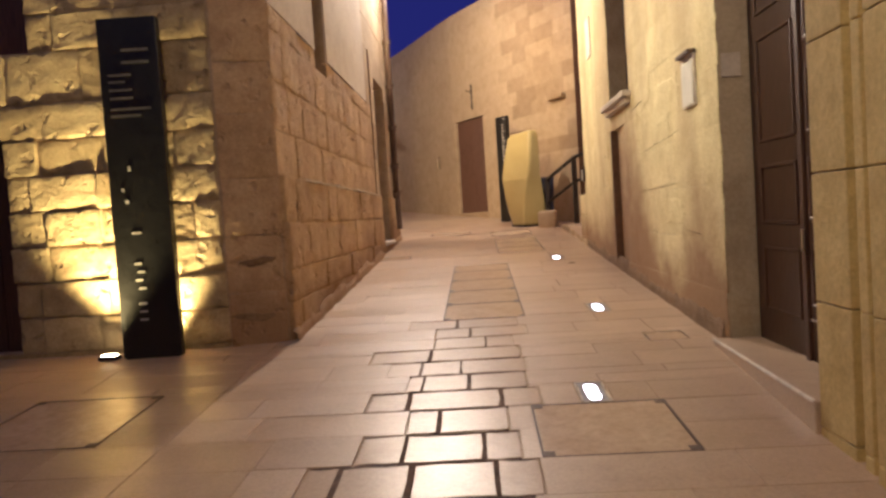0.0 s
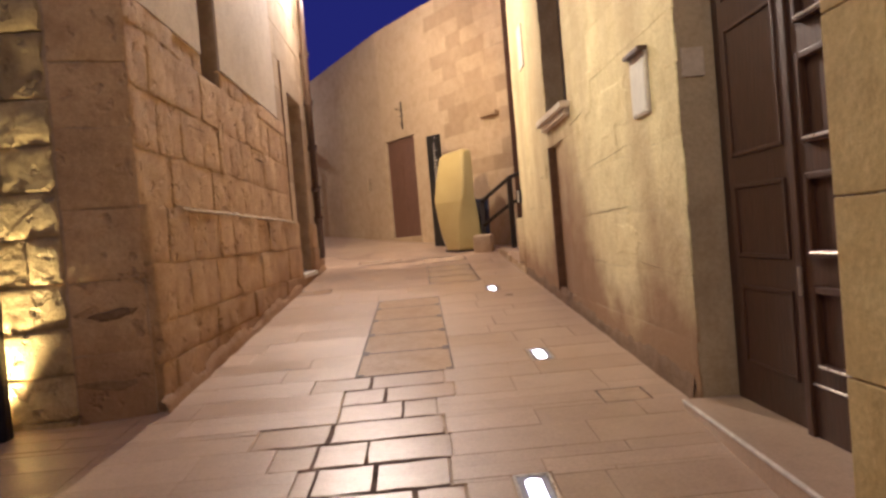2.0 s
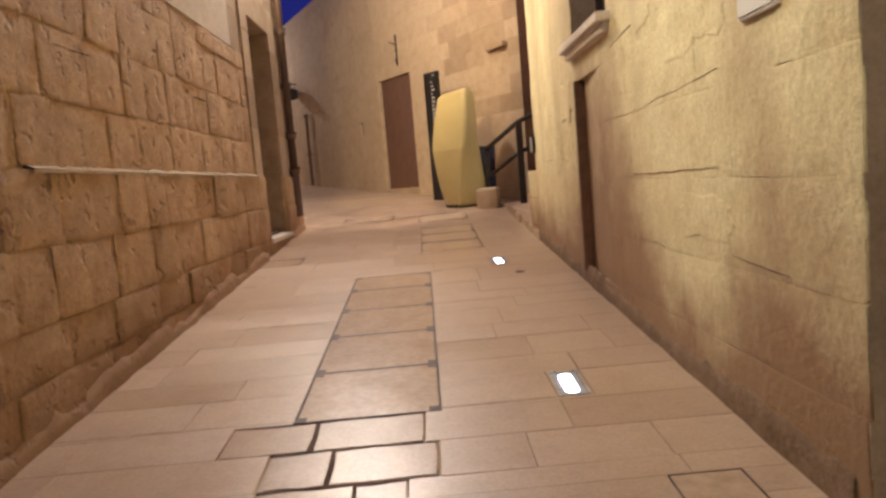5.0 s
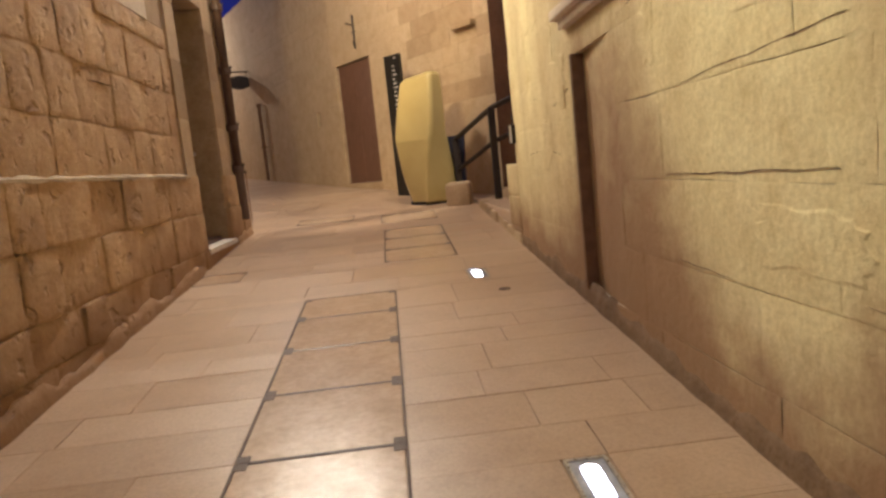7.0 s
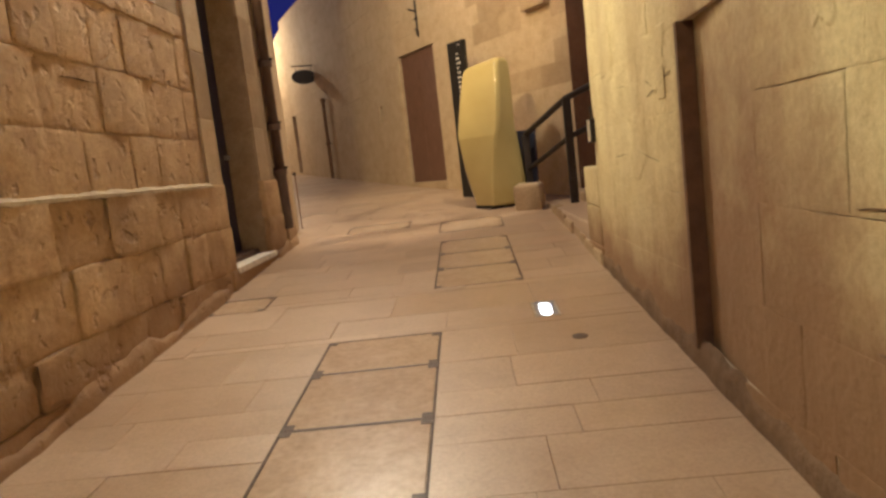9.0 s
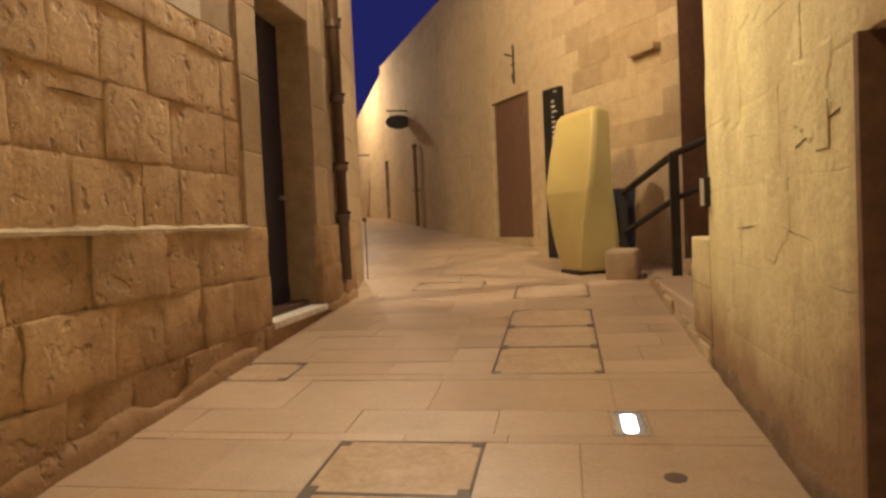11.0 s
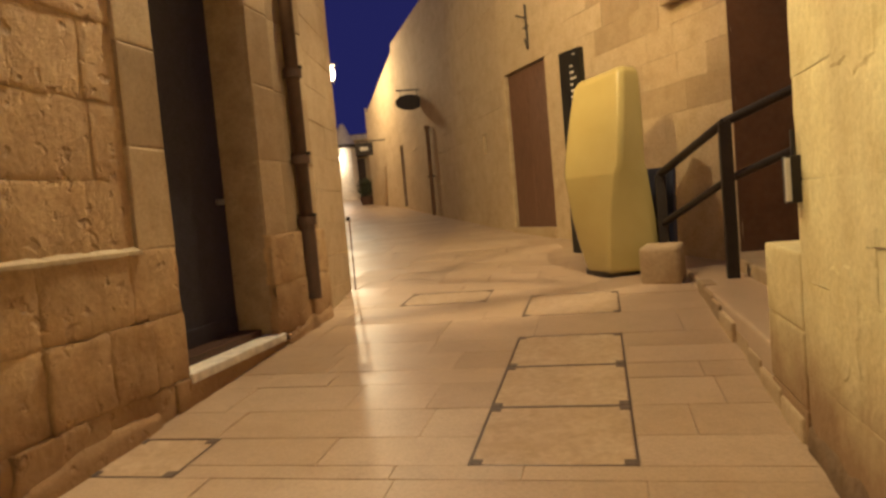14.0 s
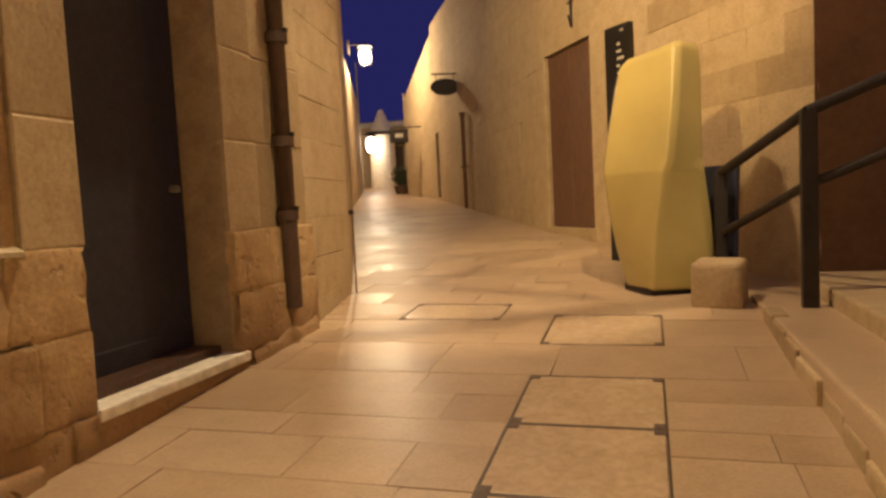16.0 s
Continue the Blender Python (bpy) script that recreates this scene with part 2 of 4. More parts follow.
PAVING = stone_mat("worn_paving_stone", (0.575, 0.425, 0.285), (0.53, 0.385, 0.25), (0.455, 0.32, 0.2), rough=0.42, gloss=(0.33, 0.47), vary=0.15, stain=0.3, stain_col=(0.40, 0.27, 0.16), relief=0.0025, grain=60)
SETT = stone_mat("polished_sett_stone", (0.575, 0.425, 0.285), (0.53, 0.385, 0.25), (0.455, 0.32, 0.2), rough=0.35, vary=0.15, stain=0.3, stain_col=(0.40, 0.27, 0.16), relief=0.0025, grain=60)
PAVING_J = stone_mat("worn_paving_joined", (0.575, 0.425, 0.285), (0.53, 0.385, 0.25), (0.455, 0.32, 0.2), rough=0.42, gloss=(0.33, 0.47), vary=0.15, island=True, stain=0.3, stain_col=(0.40, 0.27, 0.16), relief=0.0025, grain=60)
for worn, gleam in ((PAVING, 0.85), (SETT, 0.55), (PAVING_J, 0.85)):
    worn.node_tree.nodes["Principled BSDF"].inputs["Specular IOR Level"].default_value = gleam
COVER_FILL = stone_mat("scuffed_cover_stone", (0.62, 0.47, 0.325), (0.57, 0.42, 0.28), (0.50, 0.36, 0.225), rough=0.27, vary=0.06, stain=0.2, stain_col=(0.3, 0.2, 0.12), relief=0.004, grain=24)
JOINT = stone_mat("sandy_joint", (0.56, 0.44, 0.31), (0.51, 0.39, 0.26), (0.43, 0.32, 0.21), vary=0.0)
RIM = plain_mat("brown_steel_rim", (0.10, 0.062, 0.04), 0.6)
FROST = plain_mat("grey_glass", (0.40, 0.42, 0.46), 0.2)
DARK_BED = plain_mat("dark_joint_bed", (0.115, 0.068, 0.042), 0.9, vary=0.5, scale=9.0)
IRON = plain_mat("rusty_black_iron", (0.03, 0.022, 0.018), 0.55, 0.3)
STEEL = plain_mat("worn_steel_edge", (0.5, 0.47, 0.42), 0.33, 0.8)
PIPE = plain_mat("brown_painted_pipe", (0.075, 0.04, 0.026), 0.5)
RUST = plain_mat("rust_brown_strip", (0.17, 0.09, 0.045), 0.75)
BLACK = plain_mat("black_panel", (0.012, 0.011, 0.011), 0.38)
GREY_INK = plain_mat("grey_print", (0.10, 0.09, 0.085), 0.6)
WHITE_INK = plain_mat("white_print", (0.5, 0.47, 0.41), 0.6)
NAVY = plain_mat("navy_door_paint", (0.024, 0.022, 0.038), 0.6)
BLUE = plain_mat("dark_panel_blue", (0.028, 0.031, 0.055), 0.55)
DOOR_R = wood_mat("dark_brown_wood", (0.072, 0.031, 0.017), 0.5)
DOOR_F = wood_mat("red_brown_wood", (0.165, 0.085, 0.055), 0.6)
SHADED_RED = plain_mat("shaded_red_plaster", (0.10, 0.044, 0.02), 0.85, scale=2.5, relief=0.004)
WHITE = plain_mat("whitewashed_stone", (0.76, 0.7, 0.6), 0.75)
PAPER = plain_mat("white_paper", (0.6, 0.56, 0.5), 0.8, vary=0.08)
HULL, nt, b = shader("yellow_hull_paint", 0.24)
n1 = noise_tex(nt, 1.6, 5, 0.6, "World")
nt.links.new(ramp(nt, n1.outputs["Fac"], [(0.3, (0.40, 0.31, 0.11)), (0.7, (0.465, 0.37, 0.145))]), b.inputs["Base Color"])
n2 = noise_tex(nt, 3.5, 4, 0.6, "World")
bump(nt, b, [(n2.outputs["Fac"], 0.25, 0.012)])
b.inputs["Coat Weight"].default_value = 0.5
b.inputs["Coat Roughness"].default_value = 0.12
DARK = plain_mat("dark_interior", (0.02, 0.015, 0.012), 0.9)
LEAF = plain_mat("dark_leaf", (0.03, 0.036, 0.015), 0.75)
POT = plain_mat("dark_clay_pot", (0.09, 0.045, 0.028), 0.8)
GLOW_FLOOR = glow_mat("ground_lamp_glow", (1.0, 0.93, 0.82), 9.0)
GLOW_LAMP = glow_mat("lantern_glow", (1.0, 0.86, 0.66), 12.0)
GLOW_UP = glow_mat("uplight_glow", (1.0, 0.80, 0.35), 25.0)

# ---- mesh helpers ----


def mesh_of(bm, name, mat, smooth=False):
    me = bpy.data.meshes.new(name)
    bmesh.ops.recalc_face_normals(bm, faces=bm.faces)
    bm.to_mesh(me)
    bm.free()
    me.materials.append(mat)
    if smooth:
        for p in me.polygons:
            p.use_smooth = True
    return me


def part(name, bm, mat, parent, label="", smooth=False):
    o = new(name, mesh_of(bm, name, mat, smooth))
    o.parent = parent
    if label:
        o["label"] = label
    return o


def thing(name, m, label, category, group="", kind=""):
    o = new(name)
    o.matrix_world = m
    return tagged(o, label, category, group, kind)


def box(bm, x0, x1, y0, y1, z0, z1, bevel=0.0):
    r = bmesh.ops.create_cube(bm, size=1)
    bmesh.ops.scale(bm, vec=(abs(x1 - x0), abs(y1 - y0), abs(z1 - z0)), verts=r["verts"])
    bmesh.ops.translate(bm, vec=((x0 + x1) / 2, (y0 + y1) / 2, (z0 + z1) / 2), verts=r["verts"])
    if bevel:
        es = list({e for v in r["verts"] for e in v.link_edges})
        bmesh.ops.bevel(bm, geom=es, offset=bevel, segments=2, affect="EDGES", profile=0.6)
    return bm


def one_box(*a, **k):
    return box(bmesh.new(), *a, **k)


def rod(bm, p, q, r, seg=10):
    p, q = Vector(p), Vector(q)
    d = q - p
    m = Matrix.Translation((p + q) / 2) @ d.to_track_quat("Z", "Y").to_matrix().to_4x4()
    bmesh.ops.create_cone(bm, cap_ends=True, segments=seg, radius1=r, radius2=r, depth=d.length, matrix=m)
    return bm


def one_rod(*a, **k):
    return rod(bmesh.new(), *a, **k)


def free_rects(u0, u1, v0, v1, holes):
    """The rectangle less its holes, as rectangles in bands."""
    vs = sorted({v0, v1, *[min(max(v, v0), v1) for h in holes for v in h[2:]]})
    out = []
    for a, b in zip(vs, vs[1:]):
        cuts = sorted((max(h[0], u0), min(h[1], u1)) for h in holes if h[2] < (a + b) / 2 < h[3] and h[1] > u0 and h[0] < u1)
        u = u0
        for c, d in cuts:
            if c > u:
                out.append((u, c, a, b))
            u = max(u, d)
        if u < u1:
            out.append((u, u1, a, b))
    return out


def courses(u0, u1, v0, v1, holes, row, lengths, rng, uneven=0.0):
    """Courses of blocks or slabs, cut round the holes."""
    vs = sorted({v0, v1, *[min(max(v, v0), v1) for h in holes for v in h[2:]]})
    out = []
    for a, b in zip(vs, vs[1:]):
        n = max(1, round((b - a) / row))
        cut_at = [a + (b - a) * i / n + (rng.uniform(-1, 1) * uneven * (b - a) / n if 0 < i < n else 0) for i in range(n + 1)]
        for i in range(n):
            va, vb = cut_at[i], cut_at[i + 1]
            for (c, d, _, _) in free_rects(u0, u1, va, vb, holes):
                u = c
                first = rng.uniform(0.35, 1.0)
                while u < d - 1e-4:
                    w = rng.uniform(*lengths) * first
                    first = 1.0
                    if d - (u + w) < lengths[0] * 0.55:
                        w = d - u
                    out.append((u, u + w, va, vb))
                    u += w
    return out


def block_meshes(name, mat, count, rng, rough=0.25, edge=0.05, worn=1.0, cuts=(), smooth=False):
    """Unit blocks (0..1 across and up, front at y = 0) with worn, uneven fronts."""
    made = []
    for _ in range(count):
        bm = bmesh.new()
        at = (0, edge, *cuts, 1 - edge, 1)
        n = len(at) - 1
        grid = [[None] * (n + 1) for _ in range(n + 1)]
        for i in range(n + 1):
            for k in range(n + 1):
                border = i in (0, n) or k in (0, n)
                y = (rng.uniform(0.03, 0.14) * worn if border else 0.0) + rng.uniform(-1, 1) * rough * (0.35 if not border else 0.2)
                jx, jz = rng.uniform(-1, 1) * edge * 0.35, rng.uniform(-1, 1) * edge * 0.35
                grid[i][k] = bm.verts.new((at[i] + jx, y, at[k] + jz))
        for i in range(n):
            for k in range(n):
                bm.faces.new((grid[i][k], grid[i + 1][k], grid[i + 1][k + 1], grid[i][k + 1]))
        ring = [grid[i][0] for i in range(n + 1)] + [grid[n][k] for k in range(1, n + 1)] + [grid[i][n] for i in range(n - 1, -1, -1)] + [grid[0][k] for k in range(n - 1, 0, -1)]
        back = [bm.verts.new((v.co.x, 1.0, v.co.z)) for v in ring]
        for i in range(len(ring)):
            j = (i + 1) % len(ring)
            bm.faces.new((ring[i], back[i], back[j], ring[j]))
        made.append(mesh_of(bm, name, mat, smooth))
    return made


def lay_blocks(wall, name, rects, meshes, rng, gap=0.008, depth=0.04, proud=0.0, uneven=0.006, keep=None):
    for (a, b, c, d) in rects:
        if keep and not keep(a, b, c, d):
            continue
        o = new(name, rng.choice(meshes))
        o.parent = wall
        o.location = (a + gap / 2, -proud + rng.uniform(-1, 1) * uneven, c + gap / 2)
        o.scale = (b - a - gap, depth, d - c - gap)


def joined_blocks(rects, mat, parent, name, rng, gap, depth, uneven, label=""):
    vs, fs = [], []
    for (a, b, c, d) in rects:
        y = rng.uniform(-1, 1) * uneven
        a, b, c, d = a + gap / 2, b - gap / 2, c + gap / 2, d - gap / 2
        e = 0.003
        n = len(vs)
        vs += [(a, y + e, c), (b, y + e, c), (b, y + e, d), (a, y + e, d), (a + e, y, c + e), (b - e, y, c + e), (b - e, y, d - e), (a + e, y, d - e),
               (a, depth, c), (b, depth, c), (b, depth, d), (a, depth, d)]
        fs += [tuple(n + i for i in f) for f in ((4, 5, 6, 7), (0, 1, 5, 4), (1, 2, 6, 5), (2, 3, 7, 6), (3, 0, 4, 7), (8, 9, 1, 0), (9, 10, 2, 1), (10, 11, 3, 2), (11, 8, 0, 3))]
    me = bpy.data.meshes.new(name)
    me.from_pydata(vs, [], fs)
    me.materials.append(mat)
    o = new(name, me)
    o.parent = parent
    o["kind"] = "stuff"
    if label:
        o["label"] = label
    return o


def wall_body(name, m, u0, u1, z0, z1, holes, mat, label, back=0.45, face=0.008):
    """A thick wall in its own frame: x along, y inward, z up; openings go right through it."""
    bm = bmesh.new()
    for (a, b, c, d) in free_rects(u0, u1, z0, z1, holes):
        box(bm, a, b, face, back, c, d)
    o = new(name, mesh_of(bm, name, mat))
    o.matrix_world = m
    return tagged(o, label, "wall", kind="structure")


# ---- ground ----
bm = bmesh.new()
GX = [-300, -60, -12, -4, -2, 0, 2, 4, 12, 60, 300]
GY = [-300, -60, -12, -4] + list(range(-2, 17, 2)) + [20, 26, 34, 46, 100, 300]
grid = [[bm.verts.new((x, y, G(y) - 0.007)) for y in GY] for x in GX]
for i in range(len(GX) - 1):
    for k in range(len(GY) - 1):
        bm.faces.new((grid[i][k], grid[i + 1][k], grid[i + 1][k + 1], grid[i][k + 1]))
ground = new("ground", mesh_of(bm, "ground", JOINT))
tagged(ground, "sandy ground bed sloping up under the stone paving", "ground", kind="structure")

# ---- walls ----
M_LEFT = pose(-1.55, 0, 0, 0, 0, 90)                 # u = y
M_SIDE = pose(0, 5.16, 0, 0, 0, 0)                    # u = x
M_RIGHT = pose(1.58, 0, 0, 0, 0, -90)                # u = -y
L_DOOR = (10.67, 11.80, 0.93, 3.55)
L_WIN = (6.82, 7.38, 2.85, 4.1)
left_holes = [L_DOOR, L_WIN]
wall_left = wall_body("wall_left", M_LEFT, 5.27, 12.8, -0.5, 7.2, left_holes, MORTAR, "old limestone block wall with a projecting lower part")
wall_side = wall_body("wall_side", M_SIDE, -9.0, -1.975, -0.5, 7.2, [(-4.75, -3.68, 0.4, 2.35), (-4.6, -3.42, 2.75, 3.6)], MORTAR, "rough limestone wall of the side street, lit from below")
R_DOOR = (-4.5, -3.02, 0.2, 3.1)
R_WIN = (-8.0, -7.0, 2.42, 3.9)
R_NICHE = (-7.92, -7.2, 0.66, 2.13)
right_holes = [R_DOOR, R_WIN, R_NICHE]
wall_right = wall_body("wall_right", M_RIGHT, -10.05, 6.0, -0.6, 7.0, right_holes, MORTAR_R, "pale smooth limestone wall, browner near the ground")

CORNER_A, CORNER_B = (-1.975, 5.16), (-1.55, 5.27)   # blunted house corner
CORNER_M = pose(CORNER_A[0], CORNER_A[1], 0, 0, 0, math.degrees(math.atan2(CORNER_B[1] - CORNER_A[1], CORNER_B[0] - CORNER_A[0])))
CORNER_L = math.dist(CORNER_A, CORNER_B)
wall_corner = wall_body("wall_corner", CORNER_M, 0.0, CORNER_L, -0.5, 7.2, [], MORTAR, "blunted house corner of smooth brown quoin stones", back=0.3)

# far wall: bends twice on its way up the street
FAR_PTS = [(-7.9, 37.0), (-6.75, 29.6), (-4.6, 26.0), (-0.52, 18.09), (2.13, 14.06)]


def seg_pose(p, q):
    return pose(p[0], p[1], 0, 0, 0, math.degrees(math.atan2(q[1] - p[1], q[0] - p[0]))), math.dist(p, q)


FAR_M, FAR_L = seg_pose(FAR_PTS[3], FAR_PTS[4])
FAR2_M, FAR2_L = seg_pose(FAR_PTS[2], FAR_PTS[3])
FAR3_M, FAR3_L = seg_pose(FAR_PTS[1], FAR_PTS[2])
FAR4_M, FAR4_L = seg_pose(FAR_PTS[0], FAR_PTS[1])
F_DOOR = (0.10, 1.38, 1.34, 3.74)
far_holes = [F_DOOR]
wall_far = wall_body("wall_far_1", FAR_M, 0.0, FAR_L, 0, 6.5, far_holes, MORTAR, "tall golden limestone wall facing the bend of the alley")
far2_holes = [(0.12, 0.55, 1.9, 3.62), (7.72, 7.9, 2.64, 2.98)]
wall_far2 = wall_body("wall_far_2", FAR2_M, 0, FAR2_L, 0.5, 6.5, far2_holes, MORTAR, "tall golden limestone wall running up the street")
wall_far3 = wall_body("wall_far_3", FAR3_M, 0, FAR3_L, 1, 6.3, [], MORTAR, "limestone wall far up the street, lit by a lantern")
wall_far4 = wall_body("wall_far_4", FAR4_M, 0, FAR4_L, 1, 5.1, [], MORTAR, "limestone wall at the end of the street")
# left side beyond the corner
LEFT_PTS = [(-1.55, 12.8), (-1.76, 13.98), (-3.75, 18.5), (-6.15, 23.7), (-9.6, 32.5), (-11.5, 37)]
left_far = []
for i, (p, q) in enumerate(zip(LEFT_PTS, LEFT_PTS[1:])):
    m, ln = seg_pose(p, q)
    left_far.append((wall_body("wall_left_far_%d" % (i + 1), m, 0, ln, -0.2, 7.2 if i < 3 else 5.6, [], MORTAR, "limestone house wall up the street"), m, ln))
# plain unseen walls that close the place behind the camera; the second holds the added lantern
for nm, m, a, b, lab in (("wall_back", pose(0, -5.0, 0, 0, 0, 180), -1.6, 9.5, "plain limestone wall closing the alley"),
                         ("wall_left_near", pose(-1.6, 0, 0, 0, 0, 90), -5.0, 0.8, "unseen plain wall added to hold a lantern"),
                         ("wall_side_near", pose(-9.0, 0, 0, 0, 0, 90), -5, 5.2, "plain limestone wall closing the side street")):
    wall_body(nm, m, a, b, -0.8, 6.0, [], STONE_F, lab, face=0.0)

# ---- doors, sills, windows of the walls ----


def plank_door(name, m, w, h, mat, planks, label, category="door"):
    d = thing(name, m, label, category)
    for i in range(planks):
        a, b = w * i / planks, w * (i + 1) / planks
        part("plank", one_box(a + 0.003, b - 0.003, 0, 0.045, 0, h, bevel=0.006), mat, d)
    return d


far_door = plank_door("door_1", FAR_M @ pose(0.12, 0.05, 1.36), 1.24, 2.36, DOOR_F, 2, "closed red-brown double wooden door in a stone wall")
bm = one_box(0.06, 1.42, -0.03, 0.1, 1.20, 1.358, bevel=0.01)
tagged(new("door_sill", mesh_of(bm, "door_sill", STONE_FB)), "low stone threshold under a red-brown door", "sill", kind="structure").matrix_world = FAR_M

# red-brown wall beside the stairs, facing down the alley; its shade is in its colour
wall_stairs = wall_body("wall_stairs", pose(2.13, 14.06, 0, 0, 0, 0), -0.02, 6.0, 0.3, 6.4, [], SHADED_RED, "plain red-brown plastered wall above the stairs, darkened for its shade", face=0.0)
wall_body("wall_right_end", pose(1.6, 10.05, 0, 0, 0, 180), -7.0, -0.03, -0.3, 7.0, [], STONE_F, "plain end wall of the house beside the stairs", face=0.0)

left_door = thing("door_2", M_LEFT @ pose(10.70, 0.28, 0.95), "closed dark navy wooden door set deep in the wall", "door")
part("door_leaf", one_box(0.02, 1.08, 0, 0.05, 0.0, 2.58, bevel=0.005), NAVY, left_door)
part("bottom_rail", one_box(0.03, 1.07, -0.012, 0.01, 0.0, 0.16, bevel=0.006), NAVY, left_door)
part("knob", one_rod((0.98, -0.05, 1.0), (0.98, 0.0, 1.0), 0.022), STEEL, left_door, "dull metal knob")
bm = one_box(10.66, 11.86, -0.07, 0.09, 0.885, 0.945, bevel=0.012)
tagged(new("door_sill", mesh_of(bm, "door_sill", WHITE)), "worn whitewashed stone doorstep", "sill", kind="structure").matrix_world = M_LEFT

bm = one_box(10.68, 11.79, 0.092, 0.3, 0.85, 0.99, bevel=0.01)
tagged(new("threshold", mesh_of(bm, "threshold", DOOR_R)), "dark wooden threshold behind the doorstep", "sill", kind="structure").matrix_world = M_LEFT
right_door = thing("door_3", M_RIGHT @ pose(-4.48, 0.18, 0.34), "closed dark brown panelled wooden double door", "door")
leaf = part("door_leaf", one_box(0.0, 0.715, 0.02, 0.06, 0, 2.74), DOOR_R, right_door)
for c, d in ((0.22, 0.62), (0.76, 1.12), (1.26, 1.9), (2.04, 2.58)):
    bm = bmesh.new()
    for s0, s1, t0, t1 in ((0.12, 0.14, c, d), (0.575, 0.595, c, d), (0.14, 0.575, c, c + 0.02), (0.14, 0.575, d - 0.02, d)):
        box(bm, s0, s1, 0.010, 0.024, t0, t1, bevel=0.005)
    part("panel_moulding", bm, DOOR_R, leaf)
part("closing_strip", one_box(0.69, 0.735, -0.018, 0.02, 0, 2.738, bevel=0.006), DOOR_R, leaf)
leaf = part("door_leaf", one_box(0.725, 1.46, 0, 0.06, 0, 2.74, bevel=0.005), DOOR_R, right_door)
for c, d in ((0.32, 0.66), (0.78, 1.12), (1.24, 1.60), (1.72, 2.08), (2.20, 2.56)):
    bm = bmesh.new()
    for s0, s1, t0, t1 in ((0.81, 0.835, c, d), (1.115, 1.14, c, d), (0.835, 1.115, c, c + 0.028), (0.835, 1.115, d - 0.028, d)):
        box(bm, s0, s1, -0.03, 0.004, t0, t1, bevel=0.006)
    moulding = part("panel_moulding", bm, DOOR_R, leaf)
    # steel rod added to carry the glint along the panel's lower ledge
    part("metal_edge", one_rod((0.83, -0.030, c + 0.018), (1.12, -0.030, c + 0.018), 0.006), STEEL, moulding, "polished panel ledge, a steel rod for its glint")
part("kick_strip", one_rod((0.74, -0.004, 0.245), (1.45, -0.004, 0.245), 0.006), STEEL, leaf, "polished metal kick strip")
part("door_handle", one_rod((0.765, -0.045, 0.62), (0.765, -0.045, 0.74), 0.009), STEEL, right_door, "worn steel pull handle")
bm = one_box(-4.52, -3.0, -0.17, 0.3, 0.2, 0.36, bevel=0.012)
for v in bm.verts:                       # the step is a little askew
    if v.co.y < 0:
        v.co.y += 0.075 * (-3.0 - v.co.x) / 1.52
tagged(new("door_sill", mesh_of(bm, "door_sill", PAVING)), "stone doorstep with a worn pale edge", "sill", kind="structure").matrix_world = M_RIGHT
# the edging's bright gleam is put into white paint
bm = one_box(-4.5, -3.02, -0.179, -0.160, 0.350, 0.364, bevel=0.003)
for v in bm.verts:
    v.co.y += 0.075 * (-3.0 - v.co.x) / 1.52
tagged(new("step_edge", mesh_of(bm, "step_edge", WHITE)), "doorstep edging, painted white for its gleam", "trim", kind="structure").matrix_world = M_RIGHT
# moulded stone pilaster beside the door
pil = thing("pilaster", M_RIGHT, "moulded limestone door pilaster, tinted for yellow light", "pilaster", kind="structure")
for a, b, p in ((-3.0, -2.72, 0.15), (-2.72, -2.66, 0.115), (-2.66, -2.6, 0.15), (-2.6, -2.54, 0.12), (-2.54, -2.3, 0.17), (-2.3, -1.2, 0.12)):
    z = -0.3
    while z < 4.2:
        part("block", one_box(a, b, -p, 0.02, z + 0.003, z + 0.547, bevel=0.006), STONE_YELLOW_LIT, pil)
        z += 0.55

# right window: sill, dark inside
bm = one_box(-8.08, -6.9, -0.09, 0.2, 2.36, 2.42, bevel=0.012)
box(bm, -8.04, -6.94, -0.05, 0.1, 2.30, 2.362, bevel=0.012)
tagged(new("window_sill", mesh_of(bm, "window_sill", PLASTER)), "projecting pale stone window sill", "sill", kind="structure").matrix_world = M_RIGHT
win_r = thing("window_1", M_RIGHT @ pose(-8.0, 0.24, 2.42), "window with brown wooden frame, a dark sheet for its inside", "window", kind="structure")
part("window_frame", one_box(0, 0.06, -0.03, 0.03, 0, 1.48), PIPE, win_r)
part("window_frame", one_box(0.94, 1.0, -0.03, 0.03, 0, 1.48), PIPE, win_r)
# dark sheet that stands for the unlit inside of the window
part("shutter", one_box(0.063, 0.937, 0, 0.03, 0.0, 1.48), DARK, win_r)
win_l = thing("window_2", M_LEFT @ pose(6.82, 0.2, 2.85), "small dark window in a plastered wall", "window", kind="structure")
part("shutter", one_box(0, 0.56, 0, 0.04, 0, 1.25), PIPE, win_l)
part("window_frame", one_box(0.0, 0.05, -0.04, -0.002, 0, 1.25), PIPE, win_l)
part("window_frame", one_box(0.51, 0.56, -0.04, -0.002, 0, 1.25), PIPE, win_l)

# dark wood door and window in the side street
sd = plank_door("door_4", M_SIDE @ pose(-4.75, 0.15, 0.4), 1.07, 1.95, DOOR_R, 5, "closed dark brown plank door in the side street")
sw = thing("window_3", M_SIDE @ pose(-4.6, 0.1, 2.75), "dark brown wooden shutter in the side street", "window", kind="structure")
part("shutter", one_box(0, 1.18, 0, 0.05, 0, 0.85, bevel=0.006), DOOR_R, sw)

